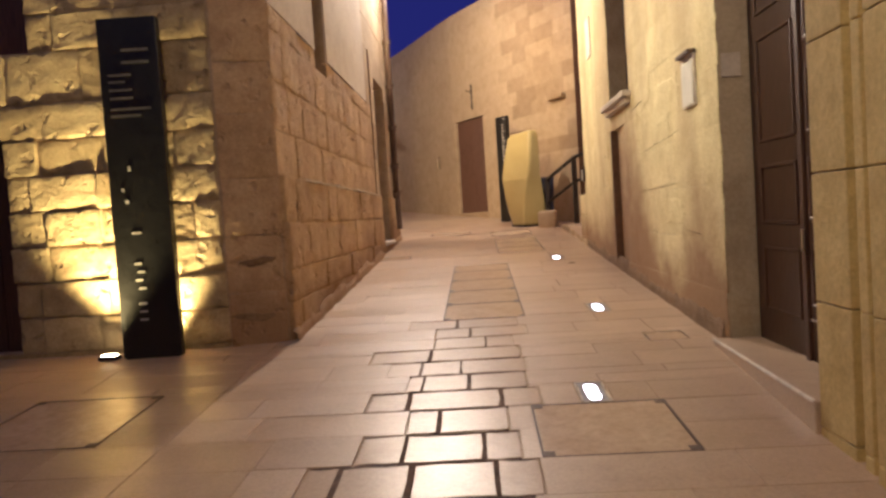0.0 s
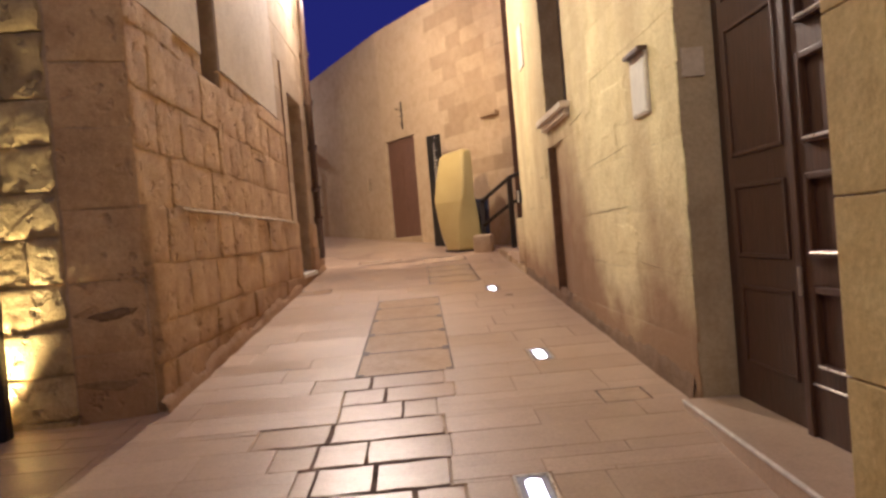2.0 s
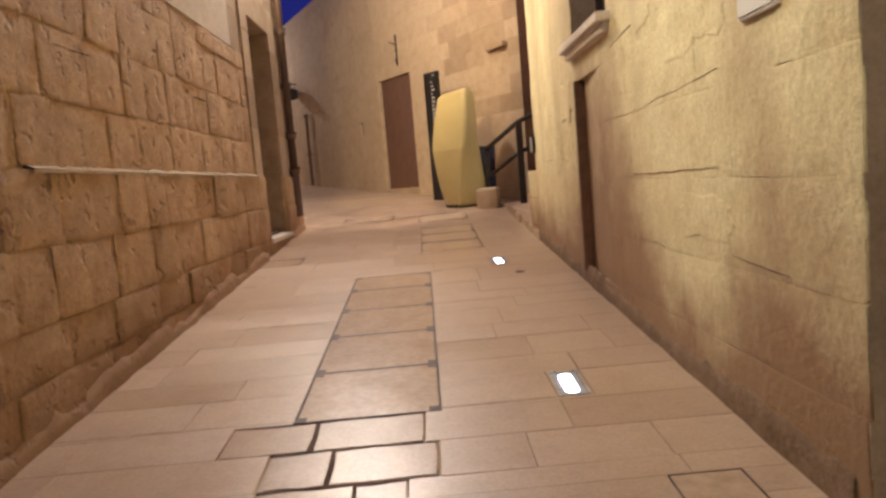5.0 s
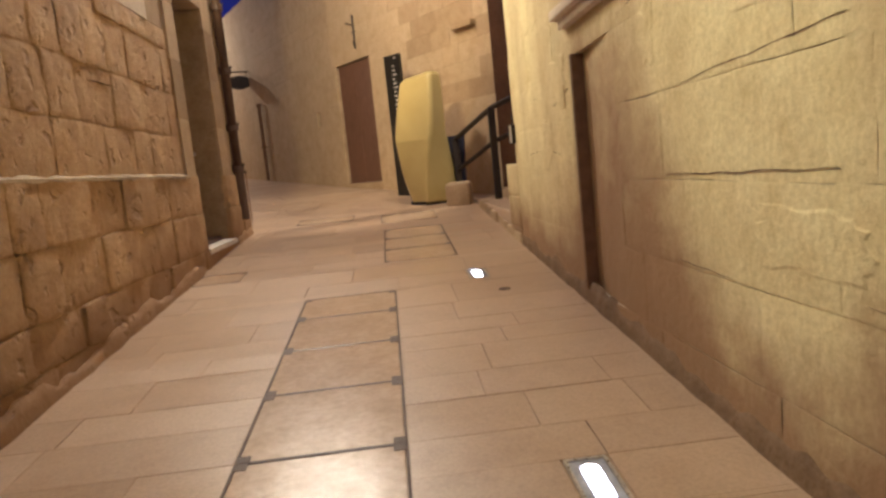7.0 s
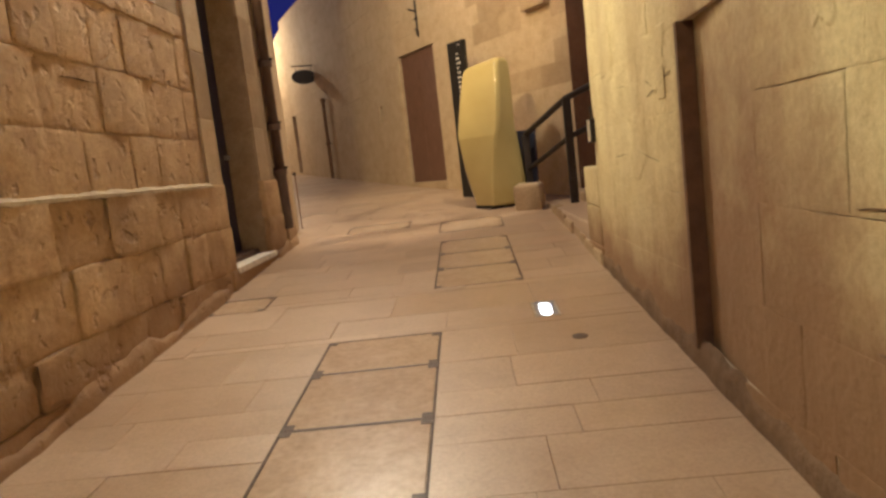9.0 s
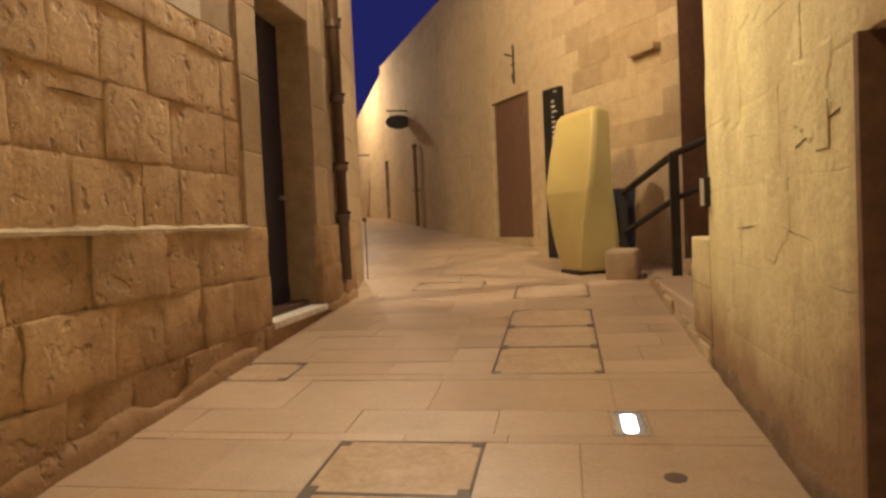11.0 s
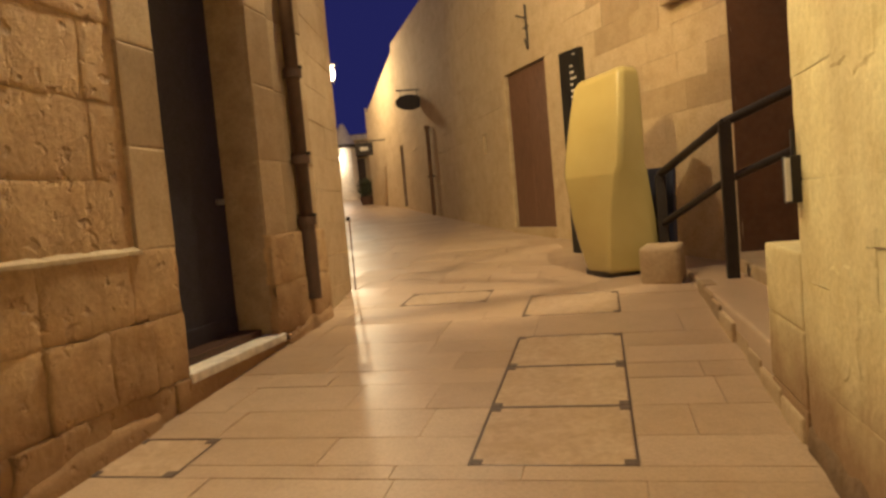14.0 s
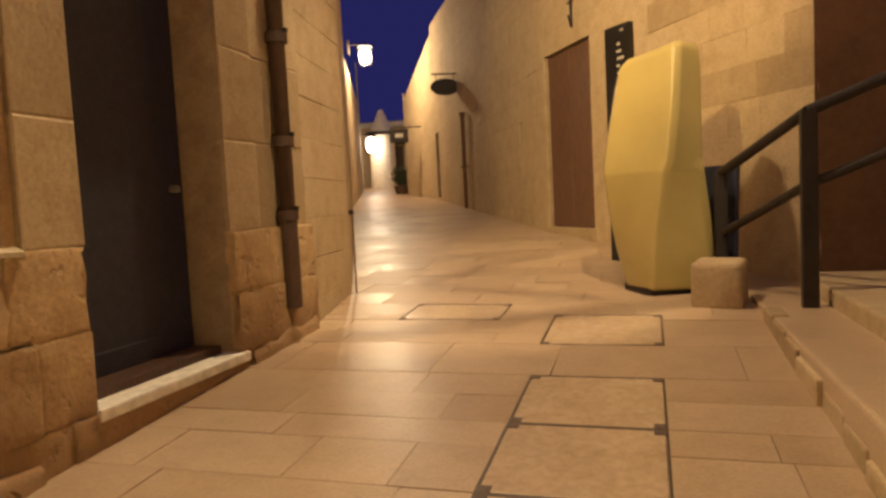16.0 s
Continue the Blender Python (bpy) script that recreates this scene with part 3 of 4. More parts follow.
# ---- plaster band above the left wall ----
bm = bmesh.new()
for (a, b, c, d) in free_rects(5.28, 9.9, 3.03, 7.2, [L_WIN]):
    box(bm, a, b, -0.012, 0.0115, c, d)
tagged(new("plaster_upper", mesh_of(bm, "plaster_upper", PLASTER)), "pale plaster on the upper storey of the left wall", "wall", kind="structure").matrix_world = M_LEFT


# ---- things on the paving ----


def loft(sections, seg_close=True):
    bm = bmesh.new()
    rings = [[bm.verts.new(p) for p in ring] for ring in sections]
    for a, b in zip(rings, rings[1:]):
        for i in range(len(a)):
            j = (i + 1) % len(a)
            bm.faces.new((a[i], a[j], b[j], b[i]))
    bm.faces.new(rings[0])
    bm.faces.new(rings[-1])
    return bm


TILT_DEG = math.degrees(math.atan(SLOPE))
PAVE = pose(0, 0, 0, TILT_DEG)       # x across, y up the slope
COVERS = [(0.21, 0.90, 2.90, 3.55),
          (-0.355, 0.335, 5.68, 6.34), (-0.355, 0.335, 6.34, 7.02), (-0.355, 0.335, 7.02, 7.68), (-0.355, 0.335, 7.68, 8.34), (-0.355, 0.335, 8.34, 8.87),
          (0.25, 0.935, 9.94, 10.58), (0.25, 0.935, 10.58, 11.22), (0.25, 0.935, 11.22, 11.87), (0.21, 0.95, 12.45, 13.2),
          (-1.5, -1.05, 9.82, 10.23), (-0.95, -0.17, 13.05, 13.55), (1.12, 1.39, 4.70, 4.93), (-2.78, -1.99, 3.25, 4.03)]
GROUND_LAMPS = [(0.56, 3.72), (0.97, 5.88), (1.0, 9.13)]


def manhole(c, fill_mat):
    x0, x1, y0, y1 = c
    o = thing("manhole_cover", PAVE @ pose(x0, y0, 0), "stone-filled manhole cover with a dark steel rim", "manhole cover", "manhole covers")
    w, h = x1 - x0, y1 - y0
    r = 0.010 if w > 0.4 else 0.004
    bm = bmesh.new()
    for a, b, c2, d in ((0, w, 0, r), (0, w, h - r, h), (0, r, r, h - r), (w - r, w, r, h - r)):
        box(bm, a, b, c2, d, -0.03, 0.001)
    rim = part("rim", bm, RIM, o)
    part("filling", one_box(r + 0.003, w - r - 0.003, r + 0.003, h - r - 0.003, -0.03, 0.0, bevel=0.003), fill_mat, o, "stone filling of the cover")
    for x in (0.03, w - 0.03) if w > 0.4 else ():
        for y in (0.03, h - 0.03):
            part("lifting_plate", one_box(x - 0.028, x + 0.028, y - 0.028, y + 0.028, -0.02, 0.003, bevel=0.004), RIM, rim, "dark steel corner plate")
    return o


for c in COVERS:
    manhole(c, COVER_FILL)


def ground_lamp(x, y):
    o = thing("ground_lamp", PAVE @ pose(x, y, 0), "lit rectangular recessed lamp set in the paving", "ground lamp", "lamps along the alley")
    bm = bmesh.new()
    for a, b, c, d in ((-0.08, 0.08, -0.165, -0.152), (-0.08, 0.08, 0.152, 0.165), (-0.08, -0.067, -0.152, 0.152), (0.067, 0.08, -0.152, 0.152)):
        box(bm, a, b, c, d, -0.03, 0.002)
    part("rim", bm, STEEL, o, "steel rim")
    glass = part("glass", one_box(-0.066, 0.066, -0.151, 0.151, -0.03, -0.004), FROST, o, "grey glass")
    ring = [(0.034 * math.cos(k * math.tau / 20), (0.085 if math.sin(k * math.tau / 20) >= 0 else -0.085) + 0.034 * math.sin(k * math.tau / 20)) for k in range(20)]
    part("lens", loft([[(x2, y2, z) for x2, y2 in ring] for z in (-0.004, -0.001)]), GLOW_FLOOR, glass, "glowing white lens")
    return o


for x, y in GROUND_LAMPS:
    ground_lamp(x, y)

# walled-up doorway under the window
bm = one_box(-7.92, -7.2, 0.06, 0.25, 0.66, 2.13)
for v in bm.verts:                       # the filling comes up flush with the wall on one side
    if v.co.y < 0.1 and v.co.x > -7.5:
        v.co.y = 0.002
niche = new("walled_doorway", mesh_of(bm, "walled_doorway", STONE_R))
tagged(niche, "shallow walled-up doorway recess in brown-toned stone", "recess", kind="structure").matrix_world = M_RIGHT
# the jamb faces away from the lamps; its shade is in the dark brown
jamb = new("recess_jamb", mesh_of(one_box(-7.93, -7.895, -0.02, 0.06, 0.66, 2.13, bevel=0.004), "recess_jamb", RUST))
tagged(jamb, "timber jamb of a walled-up doorway, coloured dark as unlit", "trim", kind="structure").matrix_world = M_RIGHT

# ---- information steles ----


def stele(m, w, h, label, bars, marks):
    o = thing("information_stele", m, label, "information sign", "black steles")
    face = part("panel", one_box(0, w, 0, 0.07, 0, h, bevel=0.006), BLACK, o)
    part("foot", one_box(0.02, w - 0.02, 0.01, 0.06, -0.1, 0.0), IRON, o)
    for x, z, l, t in bars:
        part("text_line", one_box(x, x + l, -0.003, 0.002, z, z + t), GREY_INK, face, "unreadable grey line of print")
    for x, z, l, t in marks:
        part("white_mark", one_box(x, x + l, -0.003, 0.002, z, z + t), WHITE_INK, face, "small white printed mark")
    return o


bars = [(0.17, 2.28, 0.2, 0.02), (0.17, 2.19, 0.2, 0.02), (0.06, 2.10, 0.17, 0.018), (0.06, 2.05, 0.12, 0.018), (0.06, 1.99, 0.17, 0.018), (0.06, 1.93, 0.17, 0.018),
        (0.06, 1.85, 0.3, 0.018), (0.06, 1.80, 0.22, 0.018)]
marks = [(0.15, 1.40, 0.02, 0.035), (0.09, 1.25, 0.02, 0.025), (0.11, 1.16, 0.03, 0.025), (0.14, 0.93, 0.07, 0.016)] + [(0.14 + 0.02 * (k % 2), 0.70 - 0.062 * k, 0.055, 0.016) for k in range(4)] + [(0.15, 0.40 - 0.06 * k, 0.06, 0.016) for k in range(3)]
stele(pose(-2.73, 4.93, 0.36, 0, 0, 3), 0.44, 2.53, "tall black information stele in front of a lit stone wall", bars, marks)
vmarks = [(0.19 - 0.01 * (k % 2), 2.20 - 0.07 * k, 0.045 + 0.025 * (k % 3), 0.024) for k in range(12)]
stele(pose(0.50, 15.50, 1.05, 0, 0, -48), 0.36, 2.40, "tall black stele with white lettering beside a yellow hull", [], vmarks + [(0.24, 2.33, 0.05, 0.018)])

uplight = thing("uplight", pose(-2.86, 4.97, G(4.97)), "lit yellow ground uplight behind the stele", "uplight")
part("housing", one_box(-0.07, 0.07, -0.05, 0.05, 0.0, 0.03, bevel=0.008), IRON, uplight)
part("lens", one_box(-0.05, 0.05, -0.035, 0.035, 0.03, 0.036), GLOW_UP, uplight, "glowing yellow lens")

# ---- the yellow hull ----


def hull_ring(z, xl, xr, ridge, front, depth, lean=0.0):
    """Plan outline: left corner, front ridge, right corner, flat back."""
    return [(xl, 0.05 + lean, z), (xl + 0.05, -0.06 + lean, z), (ridge - 0.06, -front + 0.03 + lean, z), (ridge, -front + lean, z), (ridge + 0.05, -front + 0.05 + lean, z),
            (xr - 0.03, 0.0 + lean, z), (xr, 0.08 + lean, z), (xr - 0.08, depth + lean, z), (xl + 0.12, depth + lean, z)]


hull = thing("boat_hull", pose(0.90, 14.0, G(14.0), 0, 0, -20), "glossy pale yellow faceted hull stood upright on the paving", "boat hull")
secs = [hull_ring(0.025, -0.24, 0.47, 0.10, 0.25, 0.30), hull_ring(0.06, -0.25, 0.48, 0.105, 0.265, 0.31), hull_ring(0.30, -0.315, 0.47, 0.12, 0.285, 0.32), hull_ring(0.55, -0.365, 0.45, 0.15, 0.305, 0.33),
        hull_ring(0.95, -0.415, 0.405, 0.215, 0.33, 0.33), hull_ring(1.03, -0.418, 0.385, 0.235, 0.315, 0.33, 0.01), hull_ring(1.40, -0.355, 0.385, 0.262, 0.27, 0.31, 0.02), hull_ring(1.72, -0.29, 0.38, 0.268, 0.225, 0.28, 0.03),
        hull_ring(1.83, -0.265, 0.37, 0.262, 0.195, 0.26, 0.035), hull_ring(1.885, -0.20, 0.335, 0.24, 0.14, 0.22, 0.04)]
# the top rises towards the ridge side
for k, ring in enumerate(secs):
    f = max(0.0, (ring[0][2] - 1.3) / 0.6)
    secs[k] = [(x, y, z + f * 0.16 * (x + 0.05)) for x, y, z in ring]
body = part("shell", loft(secs), HULL, hull, smooth=True)
bev = body.modifiers.new("round", "BEVEL")
bev.width, bev.segments, bev.limit_method, bev.angle_limit = 0.03, 4, "ANGLE", radians(14)
part("base", loft([[(x * 0.97, y * 0.95, z) for x, y, _ in hull_ring(0, -0.27, 0.39, 0.06, 0.25, 0.29)] for z in (-0.03, 0.04)]), IRON, hull, "dark base under the hull")

# ---- loose stone block ----
blk = bmesh.new()
box(blk, -0.17, 0.17, -0.16, 0.16, 0, 0.33, bevel=0.035)
for v in blk.verts:
    n = noise.noise_vector(v.co * 6.0)
    v.co += n * 0.012
stone = new("stone_block", mesh_of(blk, "stone_block", STONE_FB, True))
stone.matrix_world = pose(1.36, 13.50, G(13.5) - 0.012, 4, 0, -14)
tagged(stone, "loose squared limestone block with rounded edges", "stone block")

# ---- stairs, landing and rail ----
landing = new("landing", mesh_of(one_box(1.585, 3.2, 10.5, 14.2, 0.5, 1.0, bevel=0.02), "landing", PAVING))
landing.matrix_world = Matrix.Translation((0, 0, 0))
tagged(landing, "low stone landing at the foot of the stairs", "landing", kind="structure")
bm = bmesh.new()
stairs = thing("stairs", pose(0, 0, 0), "worn limestone steps rising beside a red-brown wall", "stairs", kind="structure")
part("step", one_box(1.98, 2.62, 11.2, 14.05, 0.9, 1.115, bevel=0.02), STONE_FB, stairs)
for k in range(6):
    part("step", one_box(2.62 + 0.3 * k, 2.92 + 0.3 * k, 11.2, 14.05, 0.9, 1.285 + 0.17 * k, bevel=0.015), STONE_FB, stairs)
kerb = thing("kerb", pose(0, 0, 0), "crumbling low stone kerb along the landing", "kerb", kind="structure")
rk = random.Random(3)
y = 10.1
while y < 12.95:
    l = rk.uniform(0.3, 0.5)
    bm = one_box(1.56 + rk.uniform(-0.02, 0.02), 1.68, y, y + l - 0.012, G(y) - 0.1, G(y + l) + rk.uniform(0.07, 0.10), bevel=0.018)
    part("kerb_stone", bm, STONE_FB, kerb)
    y += l
para = thing("parapet", pose(0, 0, 0), "low yellow limestone parapet at the wall's end", "parapet", kind="structure")
for z0, z1 in ((0.55, 0.86), (0.864, 1.17), (1.174, 1.48)):
    part("stone_block", one_box(1.575, 2.0, 10.06, 10.62, z0, z1, bevel=0.014), STONE_R, para)

rail = thing("stair_rail", pose(0, 0, 0), "dark painted metal stair rail with two bars", "handrail")
P0, P1, P2 = Vector((1.41, 13.86, 1.90)), Vector((1.86, 13.08, 2.25)), Vector((3.6, 13.08, 2.92))
for dz, r in ((0.0, 0.037), (-0.46, 0.032)):
    d = Vector((0, 0, dz))
    part("rail_bar", one_rod(P0 + d, P1 + d, r, 12), IRON, rail)
    part("rail_bar", one_rod(P1 + d, P2 + d, r, 12), IRON, rail)
for p, z in ((P0, 0.97), (P1, 0.98), (Vector((2.77, 13.08, 2.6)), 1.285)):
    part("post", one_box(p.x - 0.047, p.x + 0.047, p.y - 0.042, p.y + 0.042, z, p.z, bevel=0.008), IRON, rail)
    part("foot_plate", one_box(p.x - 0.08, p.x + 0.08, p.y - 0.07, p.y + 0.07, z - 0.01, z + 0.015, bevel=0.004), IRON, rail)
# panel added for the wide dark end post and the shadows round it
board = new("blue_board", mesh_of(one_box(0, 0.30, 0, 0.05, 0, 0.98, bevel=0.012), "blue_board", BLUE))
board.matrix_world = pose(1.27, 14.06, 0.99, -3, 0, -40)
tagged(board, "dark blue panel for the rail's end post and its shadows", "board")

# ---- drainpipe and conduit on the left house ----
dp = thing("drainpipe", pose(-1.48, 12.41, 0), "dark brown cast-iron drainpipe with collars", "drainpipe")
part("pipe", one_rod((0, 0, 1.72), (0, 0, 7.0), 0.055, 16), PIPE, dp, smooth=True)
part("shoe", one_rod((0, 0.0, 1.12), (0, 0.0, 1.76), 0.062, 16), PIPE, dp)
for z in (1.76, 2.26, 2.95, 3.7, 4.5):
    col = part("collar", one_rod((0, 0, z - 0.035), (0, 0, z + 0.03), 0.075, 16), PIPE, dp)
    part("bracket", one_box(-0.10, 0.085, -0.012, 0.012, z + 0.03, z + 0.055), IRON, col, "iron pipe bracket")
con = thing("conduit", pose(-1.72, 13.99, 0), "thin dark cable conduit on the house corner", "conduit")
part("tube", one_rod((0, 0, 0.95), (0, 0, 1.75), 0.009, 8), RUST, con)
part("clip", one_box(-0.03, 0.012, -0.012, 0.012, 1.72, 1.76), IRON, con)

# ---- small things on the right wall ----


def notice(m, w, h, label):
    o = thing("notice_board", m, label, "notice")
    back = part("backing", one_box(0, w, -0.02, 0.0, 0, h, bevel=0.004), WHITE, o)
    part("sheet", one_box(0.012, w - 0.012, -0.026, -0.02, 0.012, h - 0.05), PAPER, back, "white paper sheet")
    part("hood", one_box(-0.01, w + 0.01, -0.06, 0.0, h, h + 0.025, bevel=0.004), PIPE, o, "dark hood over the notice")
    return o


notice(M_RIGHT @ pose(-5.17, 0.0, 1.95), 0.27, 0.36, "white paper notice under a small dark hood")
plate = new("wall_plate", mesh_of(one_box(-8.29, -8.17, -0.006, 0.004, 1.83, 1.99, bevel=0.003), "wall_plate", STONE_R))
tagged(plate, "pale square cover plate on the wall", "plate").matrix_world = M_RIGHT
plate = new("wall_plate", mesh_of(one_box(-9.3, -9.0, -0.015, 0.004, 3.25, 3.75, bevel=0.004), "wall_plate", PAPER))
tagged(plate, "white painted plate high on the wall", "plate").matrix_world = M_RIGHT
plate = new("street_number", mesh_of(one_box(0.01, 0.13, -0.012, 0.0, 0.05, 0.2, bevel=0.003), "street_number", PLASTER))
tagged(plate, "pale marble plate on the door jamb", "plate").matrix_world = pose(1.60, 4.499, 2.0, 0, 0, 0)
pbox = thing("intercom_box", pose(1.572, 10.0, 1.67), "dark electrical box with a white front edge", "electrical box")
bb = part("box_body", one_box(-0.046, 0.012, -0.02, 0.03, 0, 0.175, bevel=0.006), IRON, pbox)
part("front", one_box(-0.05, -0.03, -0.028, -0.019, 0.008, 0.167, bevel=0.002), PAPER, bb, "white box front")
part("cable", one_rod((-0.012, 0.0, 0.165), (-0.012, 0.0, 0.27), 0.009, 6), IRON, pbox)

# ---- far wall: iron bracket, oval sign, pipe, slot ----
cross = thing("iron_bracket", FAR_M @ pose(0.98, -0.02, 3.95), "wrought-iron wall bracket above a door", "wall bracket")
part("stem", one_rod((0, 0, 0), (0, 0, 0.62), 0.016), IRON, cross)
part("arm", one_rod((0, 0.02, 0.42), (0, -0.16, 0.46), 0.012), IRON, cross)
part("arm", one_rod((-0.07, -0.01, 0.3), (0.07, -0.01, 0.3), 0.012), IRON, cross)
part("tip", one_rod((0.03, -0.02, -0.02), (0.07, -0.08, 0.12), 0.012), IRON, cross)
oval = thing("hanging_sign", pose(-3.42, 23.15, 4.36, 0, 0, 22), "dark oval sign hanging from a wall bracket", "sign")
bm = bmesh.new()
bmesh.ops.create_cone(bm, cap_ends=True, segments=28, radius1=0.5, radius2=0.5, depth=1, matrix=Matrix.Diagonal((0.66, 0.04, 0.37, 1)) @ pose(0, 0, 0, 90))
part("board", bm, IRON, oval)
part("arm", one_rod((-0.3, 0, 0.29), (0.55, 0, 0.29), 0.018), IRON, oval)
for x in (-0.2, 0.2):
    part("hanger", one_rod((x, 0, 0.14), (x, 0, 0.29), 0.008, 6), IRON, oval)
part("wall_bar", one_box(0.40, 0.47, -0.03, 0.03, 0.0, 0.55), IRON, oval)
fp = thing("drainpipe", pose(-2.86, 22.42, 0), "dark drainpipe on the far stone wall", "drainpipe")
part("pipe", one_rod((0, 0, 1.62), (0, 0, 3.65), 0.045, 12), RUST, fp)
part("collar", one_rod((0, 0, 3.58), (0, 0, 3.66), 0.065, 12), RUST, fp)
part("bracket", one_box(-0.08, 0.1, -0.012, 0.08, 2.5, 2.53), IRON, fp)
# dark plate set in the slot for the shade inside it
vent = new("wall_vent", mesh_of(one_box(7.715, 7.905, 0.07, 0.1, 2.635, 2.985), "wall_vent", DARK))
tagged(vent, "narrow dark vent slot in the stone wall", "vent", kind="structure").matrix_world = FAR2_M
ledge = thing("stone_ledge", FAR_M @ pose(4.0, 0, 3.62), "short projecting stone ledge on the wall", "ledge", kind="structure")
part("stone", one_box(0, 0.5, -0.12, 0.02, 0, 0.09, bevel=0.02), STONE_FB, ledge)

# ---- lanterns ----


def lantern(p, wall_side, label, size=1.0):
    o = thing("street_lantern", pose(*p), label, "street lamp", "street lanterns")
    bm = bmesh.new()
    bmesh.ops.create_uvsphere(bm, u_segments=16, v_segments=10, radius=0.5, matrix=Matrix.Diagonal((0.3 * size, 0.3 * size, 0.42 * size, 1)))
    g = part("globe", bm, GLOW_LAMP, o, "glowing globe", True)
    g.visible_shadow = False
    bm = bmesh.new()
    bmesh.ops.create_cone(bm, cap_ends=True, segments=16, radius1=0.2 * size, radius2=0.05 * size, depth=0.1 * size, matrix=Matrix.Translation((0, 0, 0.26 * size)))
    part("cap", bm, IRON, o)
    for k in range(4):
        a = radians(38 + 90 * k)
        x, y = 0.17 * size * math.cos(a), 0.17 * size * math.sin(a)
        part("cage_bar", one_rod((x * 0.75, y * 0.75, -0.24 * size), (x, y, 0.22 * size), 0.011 * size, 8), IRON, o)
    part("arm", one_rod((0, 0, 0.3 * size), (wall_side, 0, 0.3 * size), 0.018), IRON, o)
    part("wall_plate", one_box(wall_side - 0.02, wall_side + 0.02, -0.06, 0.06, 0.1, 0.5), IRON, o)
    return o


lantern(LAMP_ALLEY, -0.5, "lit street lantern on a bracket above a doorway")
lantern(FILL_LAMP_NEAR, -0.75, "unseen lantern added to brighten the start of the alley")
lantern(LAMP_FAR, -0.5, "lit street lantern far up the street", 1.15)
lantern(LAMP_END, -0.6, "lit lantern at the end of the street", 1.5)

# housings for the unseen floodlights
for p, q in [(FLOOD, FLOOD_AIM), FLOOD_BEND] + FILL_FLOODS:
    fl = thing("floodlight", look(p, q), "unseen floodlight added on a house wall", "floodlight", "floodlights")
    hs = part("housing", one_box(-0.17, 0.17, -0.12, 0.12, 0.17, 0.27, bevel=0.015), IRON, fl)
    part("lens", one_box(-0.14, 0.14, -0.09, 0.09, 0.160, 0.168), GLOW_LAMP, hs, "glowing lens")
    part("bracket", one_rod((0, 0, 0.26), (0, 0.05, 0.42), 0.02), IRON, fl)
    if (p, q) == FLOOD_BEND:             # unseen wires set to cast the dark bands on the paving
        back = look(p, q).inverted()
        for a, b, r in (((-1.3, 12.5, 0.9), (1.3, 13.62, 0.97), 0.0085), ((-2.9, 15.3, 1.1), (0.15, 16.5, 1.17), 0.0055), ((-1.25, 14.3, 1.02), (-0.1, 16.4, 1.16), 0.0055), ((-1.35, 14.35, 1.02), (0.6, 13.66, 0.97), 0.0045)):
            ends = [back @ (Vector(p) + 0.055 * (Vector(e) - Vector(p))) for e in (a, b)]
            part("guard_wire", one_rod(ends[0], ends[1], r, 8), IRON, fl)

# ---- end of the street ----
house = thing("end_house", pose(-10.2, 36.2, 2.4, 0, 0, 8), "pale limestone house closing the street", "house")
part("wall", one_box(-3.0, 5.0, 0.02, 3, -1, 3.0), STONE_F, house)
part("cornice", one_box(-3.05, 5.05, -0.10, 0.1, 2.75, 2.95, bevel=0.03), WHITE, house)
hd = part("door", one_box(0.55, 0.95, -0.02, 0.05, 0, 1.9, bevel=0.01), DOOR_R, house)
part("window", one_box(-0.4, 0.1, -0.02, 0.05, 0.9, 1.9, bevel=0.01), DARK, house)
part("balcony", one_box(-0.6, 1.1, -0.45, 0.02, 1.98, 2.06, bevel=0.015), IRON, house, "dark balcony slab")
tur = thing("turret", pose(-9.66, 34.9, 2.7), "pale stone turret with a conical top", "turret")
for nm, r1, r2, z0, z1 in (("shaft", 0.55, 0.52, -0.5, 1.95), ("collar", 0.72, 0.72, 1.95, 2.08), ("spire", 0.5, 0.1, 2.08, 3.0)):
    bm = bmesh.new()
    bmesh.ops.create_cone(bm, cap_ends=True, segments=20, radius1=r1, radius2=r2, depth=z1 - z0, matrix=Matrix.Translation((0, 0, (z0 + z1) / 2)))
    part(nm, bm, WHITE if nm != "collar" else IRON, tur)
sq = thing("hanging_sign", pose(-6.07, 27.2, 3.58, 0, 0, 20), "dark rectangular sign hanging far up the street", "sign")
sb = part("board", one_box(-0.27, 0.27, -0.025, 0.025, 0, 0.4, bevel=0.01), IRON, sq)
part("print", one_box(-0.12, 0.12, -0.03, -0.024, 0.15, 0.26), WHITE_INK, sb, "pale print")
part("arm", one_rod((-0.25, 0, 0.44), (0.75, 0, 0.44), 0.018), IRON, sq)
for x in (-0.2, 0.2):
    part("hanger", one_rod((x, 0, 0.39), (x, 0, 0.44), 0.008, 6), IRON, sq)
bush = thing("potted_bush", pose(-6.98, 29.7, G(29.7)), "dark leafy bush in a terracotta pot by the wall", "potted plant")
part("pot", loft([[(r * math.cos(k * math.tau / 14), r * math.sin(k * math.tau / 14), z) for k in range(14)] for r, z in ((0.19, 0), (0.25, 0.22), (0.28, 0.23), (0.28, 0.28))]), POT, bush)
rl = random.Random(11)
bm = bmesh.new()
